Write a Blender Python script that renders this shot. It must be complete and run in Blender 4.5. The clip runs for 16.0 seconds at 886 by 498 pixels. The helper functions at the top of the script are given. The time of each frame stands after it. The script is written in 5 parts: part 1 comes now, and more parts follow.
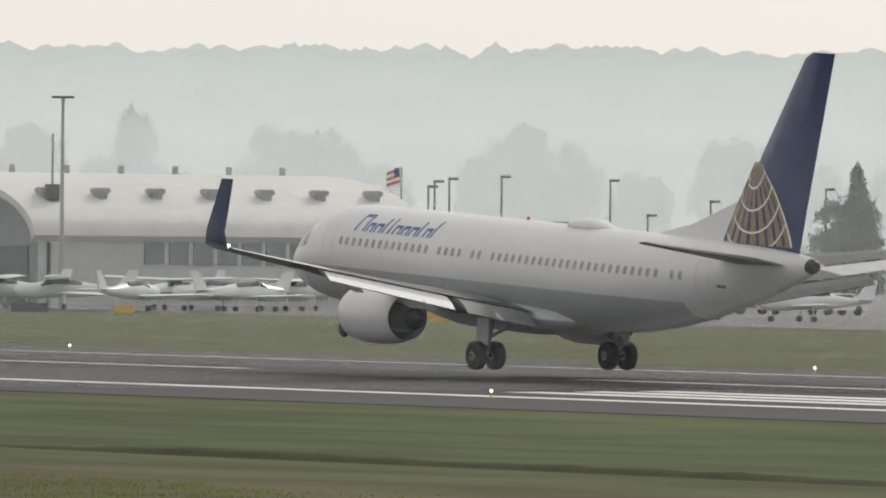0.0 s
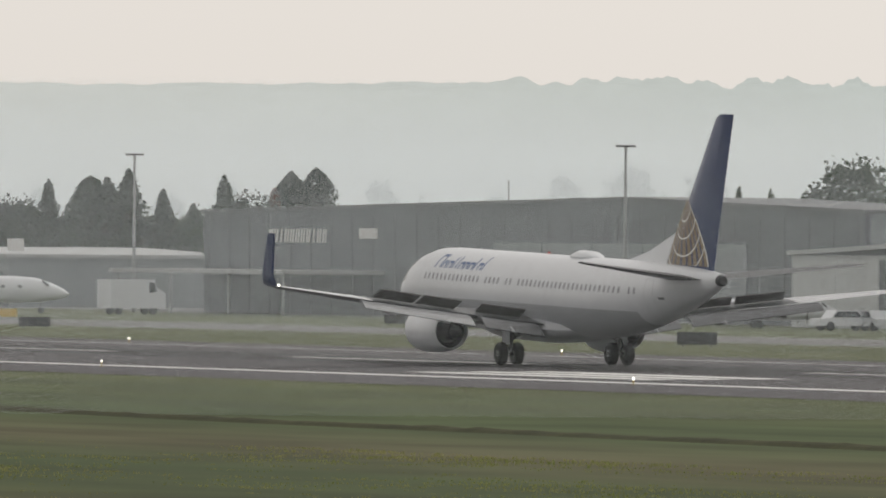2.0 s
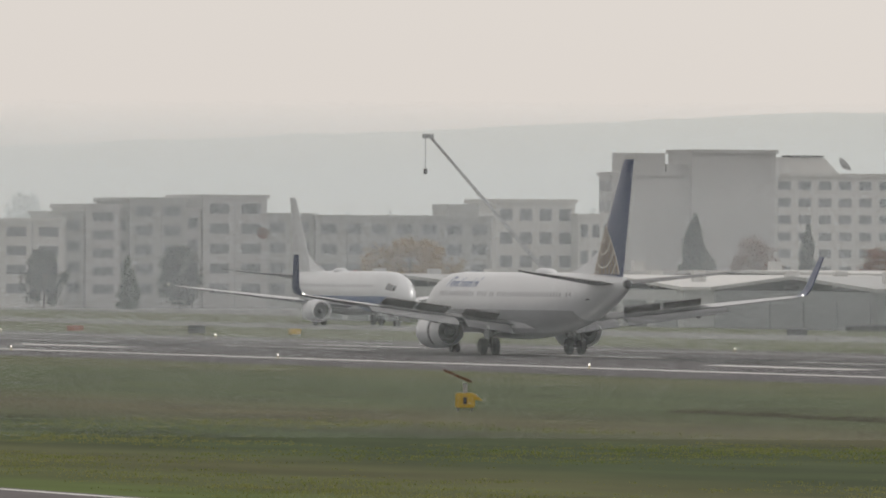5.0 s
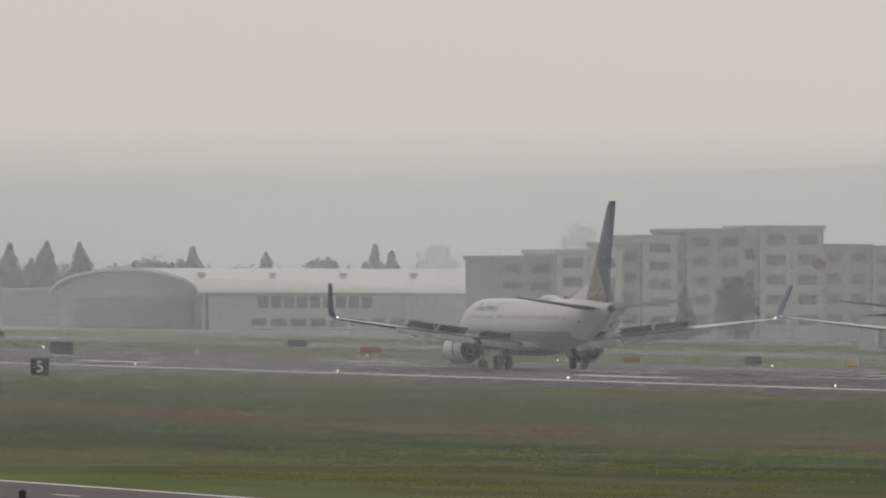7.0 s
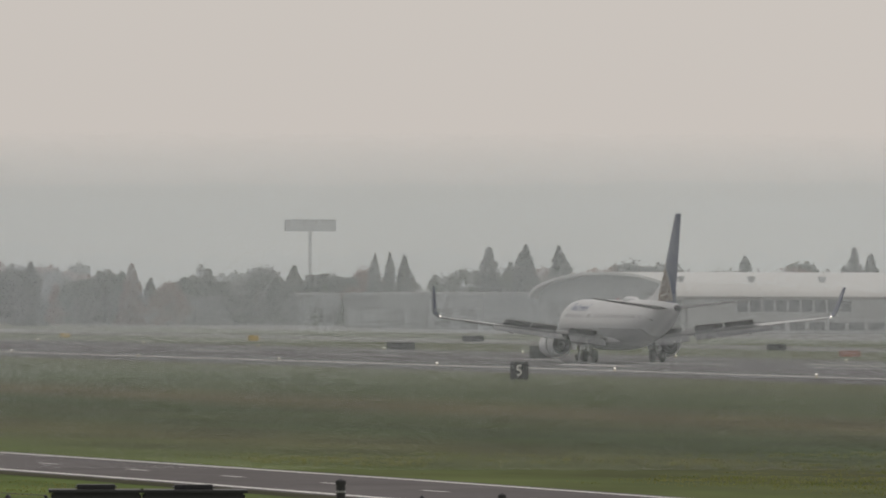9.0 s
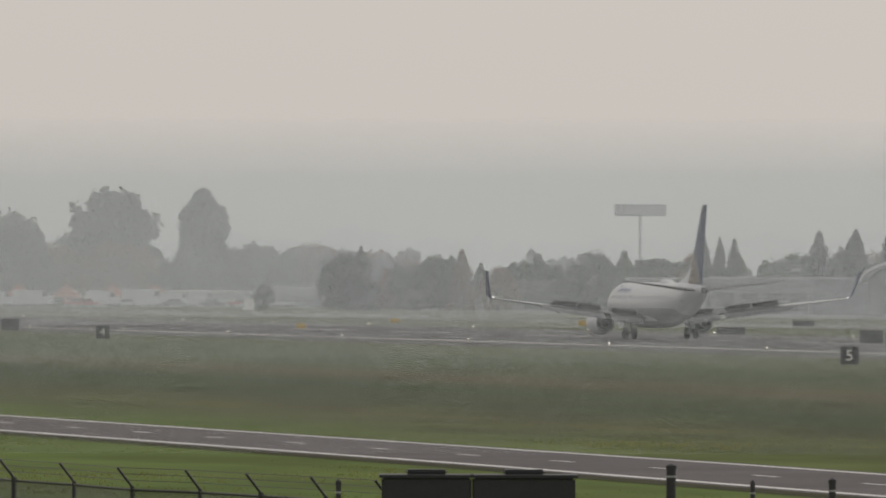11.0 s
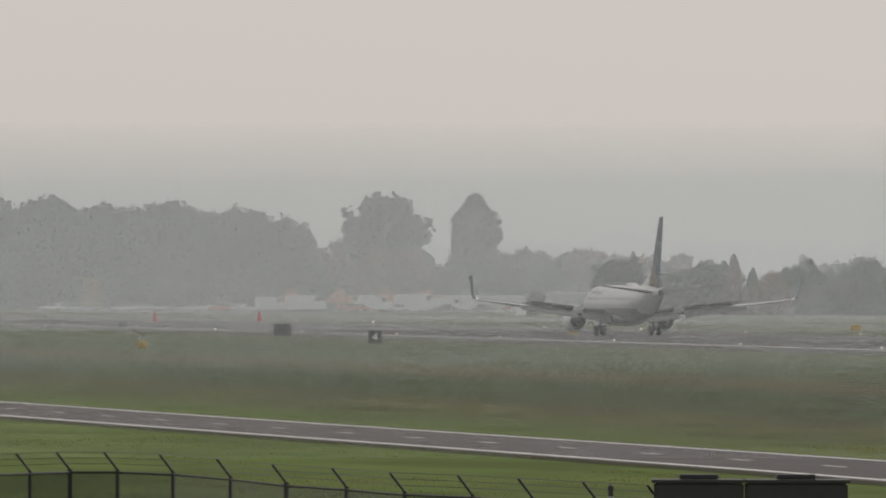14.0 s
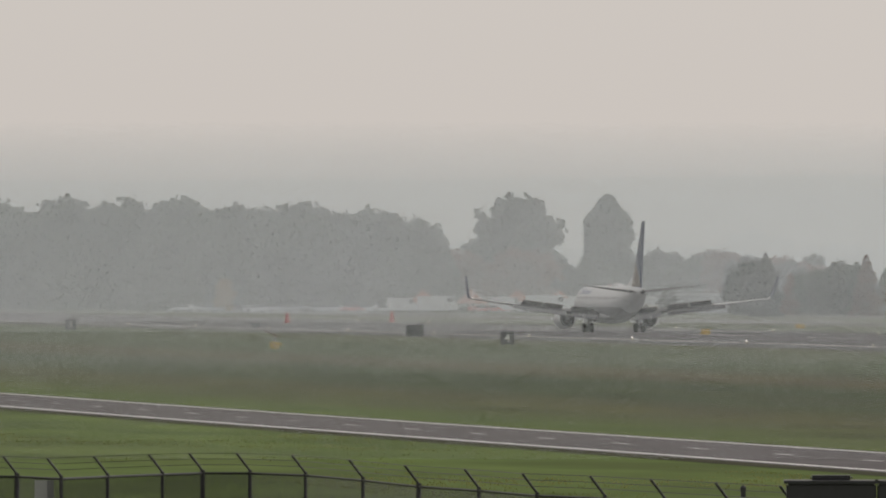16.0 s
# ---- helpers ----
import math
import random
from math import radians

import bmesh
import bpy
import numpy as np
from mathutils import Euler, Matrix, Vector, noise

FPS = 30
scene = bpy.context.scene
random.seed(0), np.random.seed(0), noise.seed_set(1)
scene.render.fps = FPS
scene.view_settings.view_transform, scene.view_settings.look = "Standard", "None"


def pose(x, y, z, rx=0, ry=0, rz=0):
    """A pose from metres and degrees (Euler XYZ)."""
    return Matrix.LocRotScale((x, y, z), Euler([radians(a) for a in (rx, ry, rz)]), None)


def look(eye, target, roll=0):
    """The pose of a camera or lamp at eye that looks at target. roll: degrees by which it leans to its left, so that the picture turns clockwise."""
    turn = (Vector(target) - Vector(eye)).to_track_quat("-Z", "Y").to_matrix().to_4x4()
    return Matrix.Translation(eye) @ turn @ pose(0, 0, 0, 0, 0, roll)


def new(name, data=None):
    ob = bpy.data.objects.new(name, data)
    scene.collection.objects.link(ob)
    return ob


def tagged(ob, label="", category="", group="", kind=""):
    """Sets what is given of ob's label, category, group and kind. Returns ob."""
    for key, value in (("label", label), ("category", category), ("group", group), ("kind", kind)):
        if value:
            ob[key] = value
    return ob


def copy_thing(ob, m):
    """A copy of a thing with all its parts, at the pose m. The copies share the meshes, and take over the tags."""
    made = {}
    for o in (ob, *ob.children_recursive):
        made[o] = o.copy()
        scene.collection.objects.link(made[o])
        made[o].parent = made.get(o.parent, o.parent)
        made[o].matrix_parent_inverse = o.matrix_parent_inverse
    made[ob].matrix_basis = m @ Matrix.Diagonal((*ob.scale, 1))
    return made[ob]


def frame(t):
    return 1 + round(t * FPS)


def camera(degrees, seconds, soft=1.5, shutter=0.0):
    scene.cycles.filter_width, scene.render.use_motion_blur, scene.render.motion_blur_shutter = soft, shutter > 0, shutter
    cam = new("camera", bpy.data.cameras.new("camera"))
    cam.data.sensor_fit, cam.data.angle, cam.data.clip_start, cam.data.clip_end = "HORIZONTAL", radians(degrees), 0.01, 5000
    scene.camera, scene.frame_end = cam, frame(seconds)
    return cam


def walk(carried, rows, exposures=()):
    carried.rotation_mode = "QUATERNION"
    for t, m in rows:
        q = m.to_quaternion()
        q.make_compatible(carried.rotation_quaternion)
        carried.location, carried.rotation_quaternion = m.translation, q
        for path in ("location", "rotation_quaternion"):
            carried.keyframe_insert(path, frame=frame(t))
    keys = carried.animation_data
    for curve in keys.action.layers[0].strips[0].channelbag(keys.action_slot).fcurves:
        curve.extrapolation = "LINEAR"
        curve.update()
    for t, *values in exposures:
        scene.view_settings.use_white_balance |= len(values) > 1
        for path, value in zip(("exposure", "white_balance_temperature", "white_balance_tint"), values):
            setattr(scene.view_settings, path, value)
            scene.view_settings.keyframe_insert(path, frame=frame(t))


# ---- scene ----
EYE = Vector((0.0, 0.0, 6.75))
# seconds, bearing to the right of the runway's direction, tilt upwards, lean (degrees)
PAN = [
    (0.0, 32.0229, -0.1926, 0.626),
    (0.5, 29.7163, -0.1785, 0.567),
    (1.0, 27.4816, -0.1480, 0.509),
    (1.5, 25.8890, -0.1105, 0.468),
    (2.0, 24.2867, -0.0791, 0.427),
    (2.5, 22.9180, 0.0074, 0.392),
    (3.0, 21.9511, 0.0263, 0.367),
    (3.5, 21.0213, 0.0087, 0.343),
    (4.0, 20.1524, 0.0094, 0.321),
    (4.5, 19.0554, 0.0025, 0.293),
    (5.0, 18.1061, 0.0248, 0.268),
    (5.2, 17.7982, 0.0356, 0.268),
    (7.3, 15.0299, 0.1732, 0.182),
    (7.5, 14.7409, 0.1759, 0.182),
    (8.0, 14.0961, 0.1739, 0.165),
    (8.5, 13.6248, 0.1846, 0.153),
    (9.0, 13.1553, 0.1748, 0.141),
    (9.5, 12.6387, 0.1443, 0.128),
    (10.0, 12.3011, 0.1201, 0.119),
    (10.2, 12.1418, 0.1201, 0.119),
    (12.3, 10.9420, 0.0774, 0.082),
    (12.5, 10.8610, 0.0855, 0.082),
    (13.0, 10.6211, 0.0842, 0.076),
    (13.5, 10.4245, 0.0902, 0.071),
    (14.0, 10.2769, 0.1215, 0.067),
    (14.5, 10.0308, 0.1209, 0.061),
    (15.0, 9.8525, 0.1287, 0.056),
    (15.5, 9.7404, 0.1245, 0.053),
    (16.0, 9.6444, 0.1252, 0.051),
]
ROLL_OUT = [
    (0.0, 392.16),
    (0.5, 429.75),
    (1.0, 466.75),
    (1.5, 503.77),
    (2.0, 539.96),
    (2.5, 575.50),
    (3.0, 610.62),
    (3.5, 645.12),
    (4.0, 679.11),
    (4.5, 712.90),
    (5.0, 746.58),
    (7.5, 909.67),
    (8.0, 940.96),
    (8.5, 971.88),
    (9.0, 1002.49),
    (9.5, 1032.24),
    (10.0, 1061.47),
    (12.5, 1196.76),
    (13.0, 1221.37),
    (13.5, 1245.63),
    (14.0, 1268.89),
    (14.5, 1291.49),
    (15.0, 1313.31),
    (15.5, 1334.41),
    (16.0, 1355.76),
]


def aim(bearing, tilt, lean):
    b, e = radians(bearing), radians(tilt)
    return look(EYE, EYE + Vector((math.sin(b) * math.cos(e), math.cos(b) * math.cos(e), math.sin(e))) * 100, lean)


cam = camera(4.233, 16.0, soft=1.9)
walk(cam, [(t, aim(b, e, r)) for t, b, e, r in PAN],
     exposures=[(0.0, 0.16, 6480, 8), (0.5, 0.10, 6480, 8), (1.5, 0.06, 6490, 8.5), (3.0, -0.04, 6510, 9), (5.0, -0.06, 6540, 10), (8.0, -0.36, 6570, 10.2), (10.0, -0.35, 6570, 10.2), (12.5, -0.30, 6570, 10.5), (16.0, -0.30, 6570, 10.5)])

# ---- light: hazy autumn daylight, a veiled sun beyond the runway ----
SUN_BEARING, SUN_HEIGHT = 68.0, 34.0
world = bpy.data.worlds.new("sky")
scene.world = world
world.use_nodes = True
wn = world.node_tree.nodes
sky = wn.new("ShaderNodeTexSky")
sky.sky_type, sky.sun_disc = "NISHITA", False
sky.sun_elevation, sky.sun_rotation = radians(SUN_HEIGHT), radians(SUN_BEARING)
sky.air_density, sky.dust_density, sky.ozone_density = 1.0, 1.5, 1.0
veil = wn.new("ShaderNodeHueSaturation")
veil.inputs["Saturation"].default_value = 0.35
# a thin even cloud veil over the clear sky
tint = wn.new("ShaderNodeMixRGB")
tint.blend_type, tint.inputs[0].default_value = "MIX", 0.85
tint.inputs[2].default_value = (6.15, 5.72, 5.36, 1)
world.node_tree.links.new(sky.outputs[0], veil.inputs["Color"])
world.node_tree.links.new(veil.outputs[0], tint.inputs[1])
world.node_tree.links.new(tint.outputs[0], wn["Background"].inputs[0])
wn["Background"].inputs[1].default_value = 0.125
sun = new("sun", bpy.data.lights.new("sun", "SUN"))
sun.data.energy, sun.data.angle, sun.data.color = 1.4, radians(14), (1.0, 0.97, 0.93)
sb, sh = radians(SUN_BEARING), radians(SUN_HEIGHT)
sun.matrix_world = look(Vector((math.sin(sb) * math.cos(sh), math.cos(sb) * math.cos(sh), math.sin(sh))) * 200, (0, 0, 0))


# ---- materials ----
def material(name, colour, rough=0.6, metal=0.0, vary=0.12, scale=1.0, bump=0.0, colour2=None, emit=0.0, spec=0.5, big=0.0, coords="Object", per=0.0):
    m = bpy.data.materials.new(name)
    m.use_nodes = True
    nt = m.node_tree
    n, ln = nt.nodes, nt.links
    b = n["Principled BSDF"]
    b.inputs["Roughness"].default_value, b.inputs["Metallic"].default_value = rough, metal
    b.inputs["Specular IOR Level"].default_value = spec
    tc = n.new("ShaderNodeTexCoord")
    fine = n.new("ShaderNodeTexNoise")
    fine.inputs["Scale"].default_value, fine.inputs["Detail"].default_value = scale * 6, 5
    wide = n.new("ShaderNodeTexNoise")
    wide.inputs["Scale"].default_value, wide.inputs["Detail"].default_value = scale * 0.45, 3
    for x in (fine, wide):
        ln.new(tc.outputs[coords], x.inputs["Vector"])
    add = n.new("ShaderNodeMath")
    add.operation, add.inputs[1].default_value = "MULTIPLY_ADD", 0.5
    half = n.new("ShaderNodeMath")
    half.operation, half.inputs[1].default_value = "MULTIPLY", 0.5
    ln.new(wide.outputs["Fac"], half.inputs[0])
    ln.new(fine.outputs["Fac"], add.inputs[0])
    ln.new(half.outputs[0], add.inputs[2])
    ramp = n.new("ShaderNodeValToRGB")
    c2 = colour2 or tuple(min(1, c * (1 + vary)) for c in colour)
    c1 = colour if colour2 else tuple(c * (1 - vary) for c in colour)
    ramp.color_ramp.elements[0].position, ramp.color_ramp.elements[1].position = 0.36, 0.64
    ramp.color_ramp.elements[0].color, ramp.color_ramp.elements[1].color = (*c1, 1), (*c2, 1)
    ln.new(add.outputs[0], ramp.inputs[0])
    out = ramp.outputs[0]
    if per:
        info = n.new("ShaderNodeObjectInfo")
        hs = n.new("ShaderNodeHueSaturation")
        mr = n.new("ShaderNodeMapRange")
        mr.inputs[3].default_value, mr.inputs[4].default_value = 1 - per, 1 + per
        ln.new(info.outputs["Random"], mr.inputs[0])
        ln.new(mr.outputs[0], hs.inputs["Value"])
        ln.new(out, hs.inputs["Color"])
        out = hs.outputs[0]
    ln.new(out, b.inputs["Base Color"])
    if bump:
        bp = n.new("ShaderNodeBump")
        bp.inputs["Strength"].default_value, bp.inputs["Distance"].default_value = bump, 0.05
        ln.new(fine.outputs["Fac"], bp.inputs["Height"])
        ln.new(bp.outputs[0], b.inputs["Normal"])
    if emit:
        b.inputs["Emission Color"].default_value, b.inputs["Emission Strength"].default_value = (*colour, 1), emit
    return m


def grass_material():
    m = material("grass", (0.05, 0.07, 0.026), 0.95, vary=0.3, scale=0.12, bump=0.15, spec=0.1)
    nt = m.node_tree
    n, ln = nt.nodes, nt.links
    b = n["Principled BSDF"]
    old = b.inputs["Base Color"].links[0].from_socket
    tc = n.new("ShaderNodeTexCoord")
    mp = n.new("ShaderNodeMapping")
    mp.inputs["Scale"].default_value = (0.075, 0.006, 1)
    ln.new(tc.outputs["Object"], mp.inputs[0])
    band = n.new("ShaderNodeTexNoise")
    band.inputs["Scale"].default_value, band.inputs["Detail"].default_value = 1.0, 6
    ln.new(mp.outputs[0], band.inputs["Vector"])
    ramp = n.new("ShaderNodeValToRGB")
    e = ramp.color_ramp.elements
    e[0].position, e[0].color = 0.42, (0.04, 0.058, 0.021, 1)
    e[1].position, e[1].color = 0.62, (0.125, 0.10, 0.055, 1)
    mid = ramp.color_ramp.elements.new(0.5)
    mid.color = (0.062, 0.072, 0.03, 1)
    ln.new(band.outputs["Fac"], ramp.inputs[0])
    mix = n.new("ShaderNodeMixRGB")
    mix.inputs[0].default_value = 0.65
    ln.new(old, mix.inputs[1])
    ln.new(ramp.outputs[0], mix.inputs[2])
    # mown and worn belts along the runway, lushest beside the service road
    sep = n.new("ShaderNodeSeparateXYZ")
    ln.new(tc.outputs["Object"], sep.inputs[0])
    wob = n.new("ShaderNodeMath")
    wob.operation, wob.inputs[1].default_value = "MULTIPLY_ADD", 12.0
    ln.new(band.outputs["Fac"], wob.inputs[0])
    ln.new(sep.outputs["X"], wob.inputs[2])
    across = n.new("ShaderNodeMapRange")
    across.inputs[1].default_value, across.inputs[2].default_value = 86.0, 226.0
    ln.new(wob.outputs[0], across.inputs[0])
    belts = n.new("ShaderNodeValToRGB")
    tones = ((0, (.098, .145, .032)), (.11, (.092, .132, .032)), (.15, (.086, .103, .037)), (.24, (.080, .087, .037)), (.30, (.048, .068, .027)), (.40, (.048, .067, .028)),
             (.50, (.096, .089, .049)), (.62, (.062, .083, .036)), (.80, (.064, .085, .037)), (.93, (.084, .096, .043)))
    while len(belts.color_ramp.elements) < len(tones):
        belts.color_ramp.elements.new(0.5)
    for el, (at, c) in zip(belts.color_ramp.elements, tones):
        el.position, el.color = at, (*c, 1)
    ln.new(across.outputs[0], belts.inputs[0])
    # clumps: paler tips among darker blades
    clump = n.new("ShaderNodeTexNoise")
    clump.inputs["Scale"].default_value, clump.inputs["Detail"].default_value = 0.16, 3
    mp2 = n.new("ShaderNodeMapping")
    mp2.inputs["Scale"].default_value = (1, .35, 1)
    ln.new(tc.outputs["Object"], mp2.inputs[0])
    ln.new(mp2.outputs[0], clump.inputs["Vector"])
    lift = n.new("ShaderNodeMapRange")
    lift.inputs[1].default_value, lift.inputs[2].default_value, lift.inputs[3].default_value, lift.inputs[4].default_value = .35, .68, .8, 1.25
    ln.new(clump.outputs["Fac"], lift.inputs[0])
    lush = n.new("ShaderNodeMixRGB")
    lush.inputs[0].default_value = 0.85
    ln.new(mix.outputs[0], lush.inputs[1])
    ln.new(belts.outputs[0], lush.inputs[2])
    hs = n.new("ShaderNodeHueSaturation")
    ln.new(lift.outputs[0], hs.inputs["Value"])
    ln.new(lush.outputs[0], hs.inputs["Color"])
    ln.new(hs.outputs[0], b.inputs["Base Color"])
    return m


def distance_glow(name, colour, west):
    """The far distance: a plain backdrop, daylight and haze painted into its glow."""
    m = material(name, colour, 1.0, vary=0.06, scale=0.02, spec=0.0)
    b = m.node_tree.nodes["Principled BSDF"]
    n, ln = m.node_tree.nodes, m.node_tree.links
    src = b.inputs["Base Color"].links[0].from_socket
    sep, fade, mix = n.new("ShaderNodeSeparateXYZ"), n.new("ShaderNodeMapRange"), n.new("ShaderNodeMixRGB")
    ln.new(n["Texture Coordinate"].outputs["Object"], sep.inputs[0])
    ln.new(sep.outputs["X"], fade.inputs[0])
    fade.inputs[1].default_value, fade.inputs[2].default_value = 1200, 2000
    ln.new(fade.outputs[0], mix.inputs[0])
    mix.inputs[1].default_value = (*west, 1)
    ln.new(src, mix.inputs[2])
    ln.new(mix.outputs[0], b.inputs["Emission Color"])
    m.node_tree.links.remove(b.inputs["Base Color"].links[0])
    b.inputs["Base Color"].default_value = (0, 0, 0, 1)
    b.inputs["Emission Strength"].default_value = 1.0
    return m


M = dict(
    grass=grass_material(),
    soil=material("dark_soil_and_bank_shade", (0.034, 0.036, 0.02), 0.95, scale=0.6, colour2=(0.06, 0.062, 0.03), spec=0.1),
    tuft=material("grass_tuft", (0.13, 0.18, 0.05), 0.9, scale=0.05, colour2=(0.30, 0.29, 0.12), spec=0.1),
    asphalt=material("runway_asphalt", (0.066, 0.062, 0.066), 0.85, vary=0.12, scale=0.12, bump=0.1, spec=0.2),
    road=material("road_asphalt", (0.105, 0.098, 0.10), 0.85, vary=0.2, scale=0.3, bump=0.1, spec=0.2),
    apron=material("apron_concrete", (0.11, 0.11, 0.108), 0.85, vary=0.2, scale=0.15),
    line=material("white_line_paint", (0.68, 0.68, 0.66), 0.7, vary=0.2, scale=0.8),
    rubber_mark=material("rubber_deposit", (0.032, 0.031, 0.032), 0.85, vary=0.25, scale=0.2, spec=0.2),
    white=material("white_aircraft_paint", (0.60, 0.62, 0.65), 0.3, vary=0.05, scale=0.3),
    greyp=material("grey_aircraft_paint", (0.42, 0.44, 0.46), 0.4, vary=0.08, scale=0.5),
    belly=material("belly_grey_paint", (0.36, 0.375, 0.40), 0.4, vary=0.1, scale=0.5),
    navy=material("navy_blue_paint", (0.017, 0.036, 0.12), 0.35, vary=0.1, scale=0.5),
    blue=material("mid_blue_paint", (0.03, 0.09, 0.26), 0.35, vary=0.1, scale=0.5),
    gold=material("dull_gold_paint", (0.27, 0.20, 0.13), 0.4, vary=0.1, scale=0.8),
    # one wing skin twice: its shade painted dark, its sky sheen pale
    wing=material("wing_shaded_grey", (0.06, 0.064, 0.07), 0.5, vary=0.15, scale=0.5),
    wingsheen=material("wing_painted_sky_sheen", (0.40, 0.41, 0.43), 0.27, vary=0.1, scale=0.5),
    flap=material("flap_grey_paint", (0.12, 0.125, 0.135), 0.45, vary=0.12, scale=0.8),
    metal=material("bare_aluminium", (0.75, 0.76, 0.78), 0.25, 0.9, vary=0.06, scale=1),
    darkm=material("dark_metal", (0.05, 0.05, 0.055), 0.45, 0.6, vary=0.2, scale=2),
    flapin=material("spoiler_dark_grey", (0.10, 0.095, 0.10), 0.6, vary=0.2, scale=2),
    tyre=material("tyre_rubber", (0.018, 0.018, 0.02), 0.8, vary=0.2, scale=4),
    rim=material("wheel_rim", (0.24, 0.24, 0.25), 0.45, 0.6, vary=0.1, scale=4),
    glass=material("tinted_glass", (0.02, 0.024, 0.03), 0.08, vary=0.1, scale=2, spec=0.8),
    window=material("cabin_window", (0.15, 0.16, 0.18), 0.3, vary=0.15, scale=3),
    cabin=material("cabin_window_grey", (0.27, 0.28, 0.31), 0.3, vary=0.15, scale=3),
    darkwall=material("dark_grey_cladding", (0.075, 0.085, 0.095), 0.6, vary=0.15, scale=0.2),
    greywall=material("grey_cladding", (0.20, 0.22, 0.23), 0.6, vary=0.12, scale=0.2),
    palewall=material("pale_cladding", (0.42, 0.44, 0.44), 0.6, vary=0.12, scale=0.2),
    whiteroof=material("white_membrane_roof", (0.55, 0.55, 0.54), 0.5, vary=0.1, scale=0.15),
    greyroof=material("grey_metal_roof", (0.33, 0.34, 0.345), 0.5, vary=0.12, scale=0.2),
    darkroof=material("dark_roof", (0.10, 0.105, 0.11), 0.7, vary=0.2, scale=0.3),
    greenroof=material("green_metal_roof", (0.20, 0.33, 0.29), 0.5, vary=0.12, scale=0.3),
    tan=material("tan_render", (0.34, 0.35, 0.34), 0.8, vary=0.1, scale=0.2),
    beige=material("beige_render", (0.52, 0.52, 0.50), 0.8, vary=0.1, scale=0.2),
    pinkbrick=material("pinkish_brick", (0.41, 0.41, 0.405), 0.8, vary=0.12, scale=0.4),
    bark=material("bark", (0.07, 0.055, 0.04), 0.9, vary=0.3, scale=2),
    conifer=material("dark_evergreen", (0.022, 0.036, 0.022), 0.9, vary=0.35, scale=1.2, spec=0.1, per=0.25),
    leaf=material("green_foliage", (0.04, 0.06, 0.028), 0.9, vary=0.35, scale=1.0, spec=0.1, per=0.3),
    rust=material("rust_red_foliage", (0.17, 0.075, 0.04), 0.9, vary=0.35, scale=1.0, spec=0.1, per=0.2),
    ochre=material("yellow_foliage", (0.30, 0.19, 0.05), 0.9, vary=0.3, scale=1.0, spec=0.1, per=0.2),
    galv=material("galvanised_steel", (0.33, 0.34, 0.35), 0.5, 0.6, vary=0.15, scale=3),
    black=material("black_sign_face", (0.02, 0.022, 0.026), 0.5, vary=0.2, scale=2),
    signwhite=material("white_sign_letter", (0.75, 0.75, 0.73), 0.5, vary=0.05, scale=2),
    yellow=material("yellow_paint", (0.50, 0.34, 0.03), 0.5, vary=0.15, scale=3),
    orange=material("orange_fabric", (0.32, 0.12, 0.07), 0.7, vary=0.15, scale=1),
    red=material("red_paint", (0.45, 0.05, 0.04), 0.5, vary=0.15, scale=1),
    teal=material("teal_plastic", (0.05, 0.30, 0.27), 0.5, vary=0.1, scale=1),
    lamp=material("runway_lamp_glow", (1.0, 0.95, 0.85), 0.3, emit=4.0),
    amber=material("amber_lamp_glow", (1.0, 0.55, 0.25), 0.3, emit=6.0),
    haze=material("pale_haze_strip", (0.86, 0.925, 0.965), 1.0, vary=0.01, spec=0.0),
    smoke=material("tyre_smoke", (0.86, 0.88, 0.9), 1.0, vary=0.04, spec=0.0),
    # glowing hills: haze is painted into the colour, paler to the west
    hill=distance_glow("hillside_haze_glow", (0.50, 0.53, 0.50), (0.64, 0.615, 0.575)),
    rise=distance_glow("wooded_rise_haze_glow", (0.43, 0.47, 0.455), (0.55, 0.545, 0.52)),
)


def scatter_light(m, share):
    """Thin strips and flakes pass light on as well as throwing it back."""
    nt = m.node_tree
    n, ln = nt.nodes, nt.links
    b = n["Principled BSDF"]
    tr = n.new("ShaderNodeBsdfTranslucent")
    ln.new(b.inputs["Base Color"].links[0].from_socket, tr.inputs[0])
    mx = n.new("ShaderNodeMixShader")
    mx.inputs[0].default_value = share
    ln.new(b.outputs[0], mx.inputs[1])
    ln.new(tr.outputs[0], mx.inputs[2])
    ln.new(mx.outputs[0], n["Material Output"].inputs[0])


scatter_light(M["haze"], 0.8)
scatter_light(M["smoke"], 0.6)
for leafy in ("tuft", "leaf", "conifer", "rust", "ochre"):
    scatter_light(M[leafy], 0.45)


# ---- building blocks ----
def part(name, bm, mat, parent=None, label="", m=None):
    me = bpy.data.meshes.new(name)
    bmesh.ops.recalc_face_normals(bm, faces=bm.faces)
    bm.to_mesh(me)
    bm.free()
    me.materials.append(M[mat])
    ob = new(name, me)
    if parent is not None:
        ob.parent = parent
    if m is not None:
        ob.matrix_basis = m
    if label:
        ob["label"] = label
    return ob


def smooth(ob, angle=40):
    me = ob.data
    me.shade_smooth()
    me.set_sharp_from_angle(angle=radians(angle))
    return ob


def thing(name, m, label, category, group="", kind=""):
    ob = new(name)
    ob.matrix_basis = m
    return tagged(ob, label, category, group, kind)


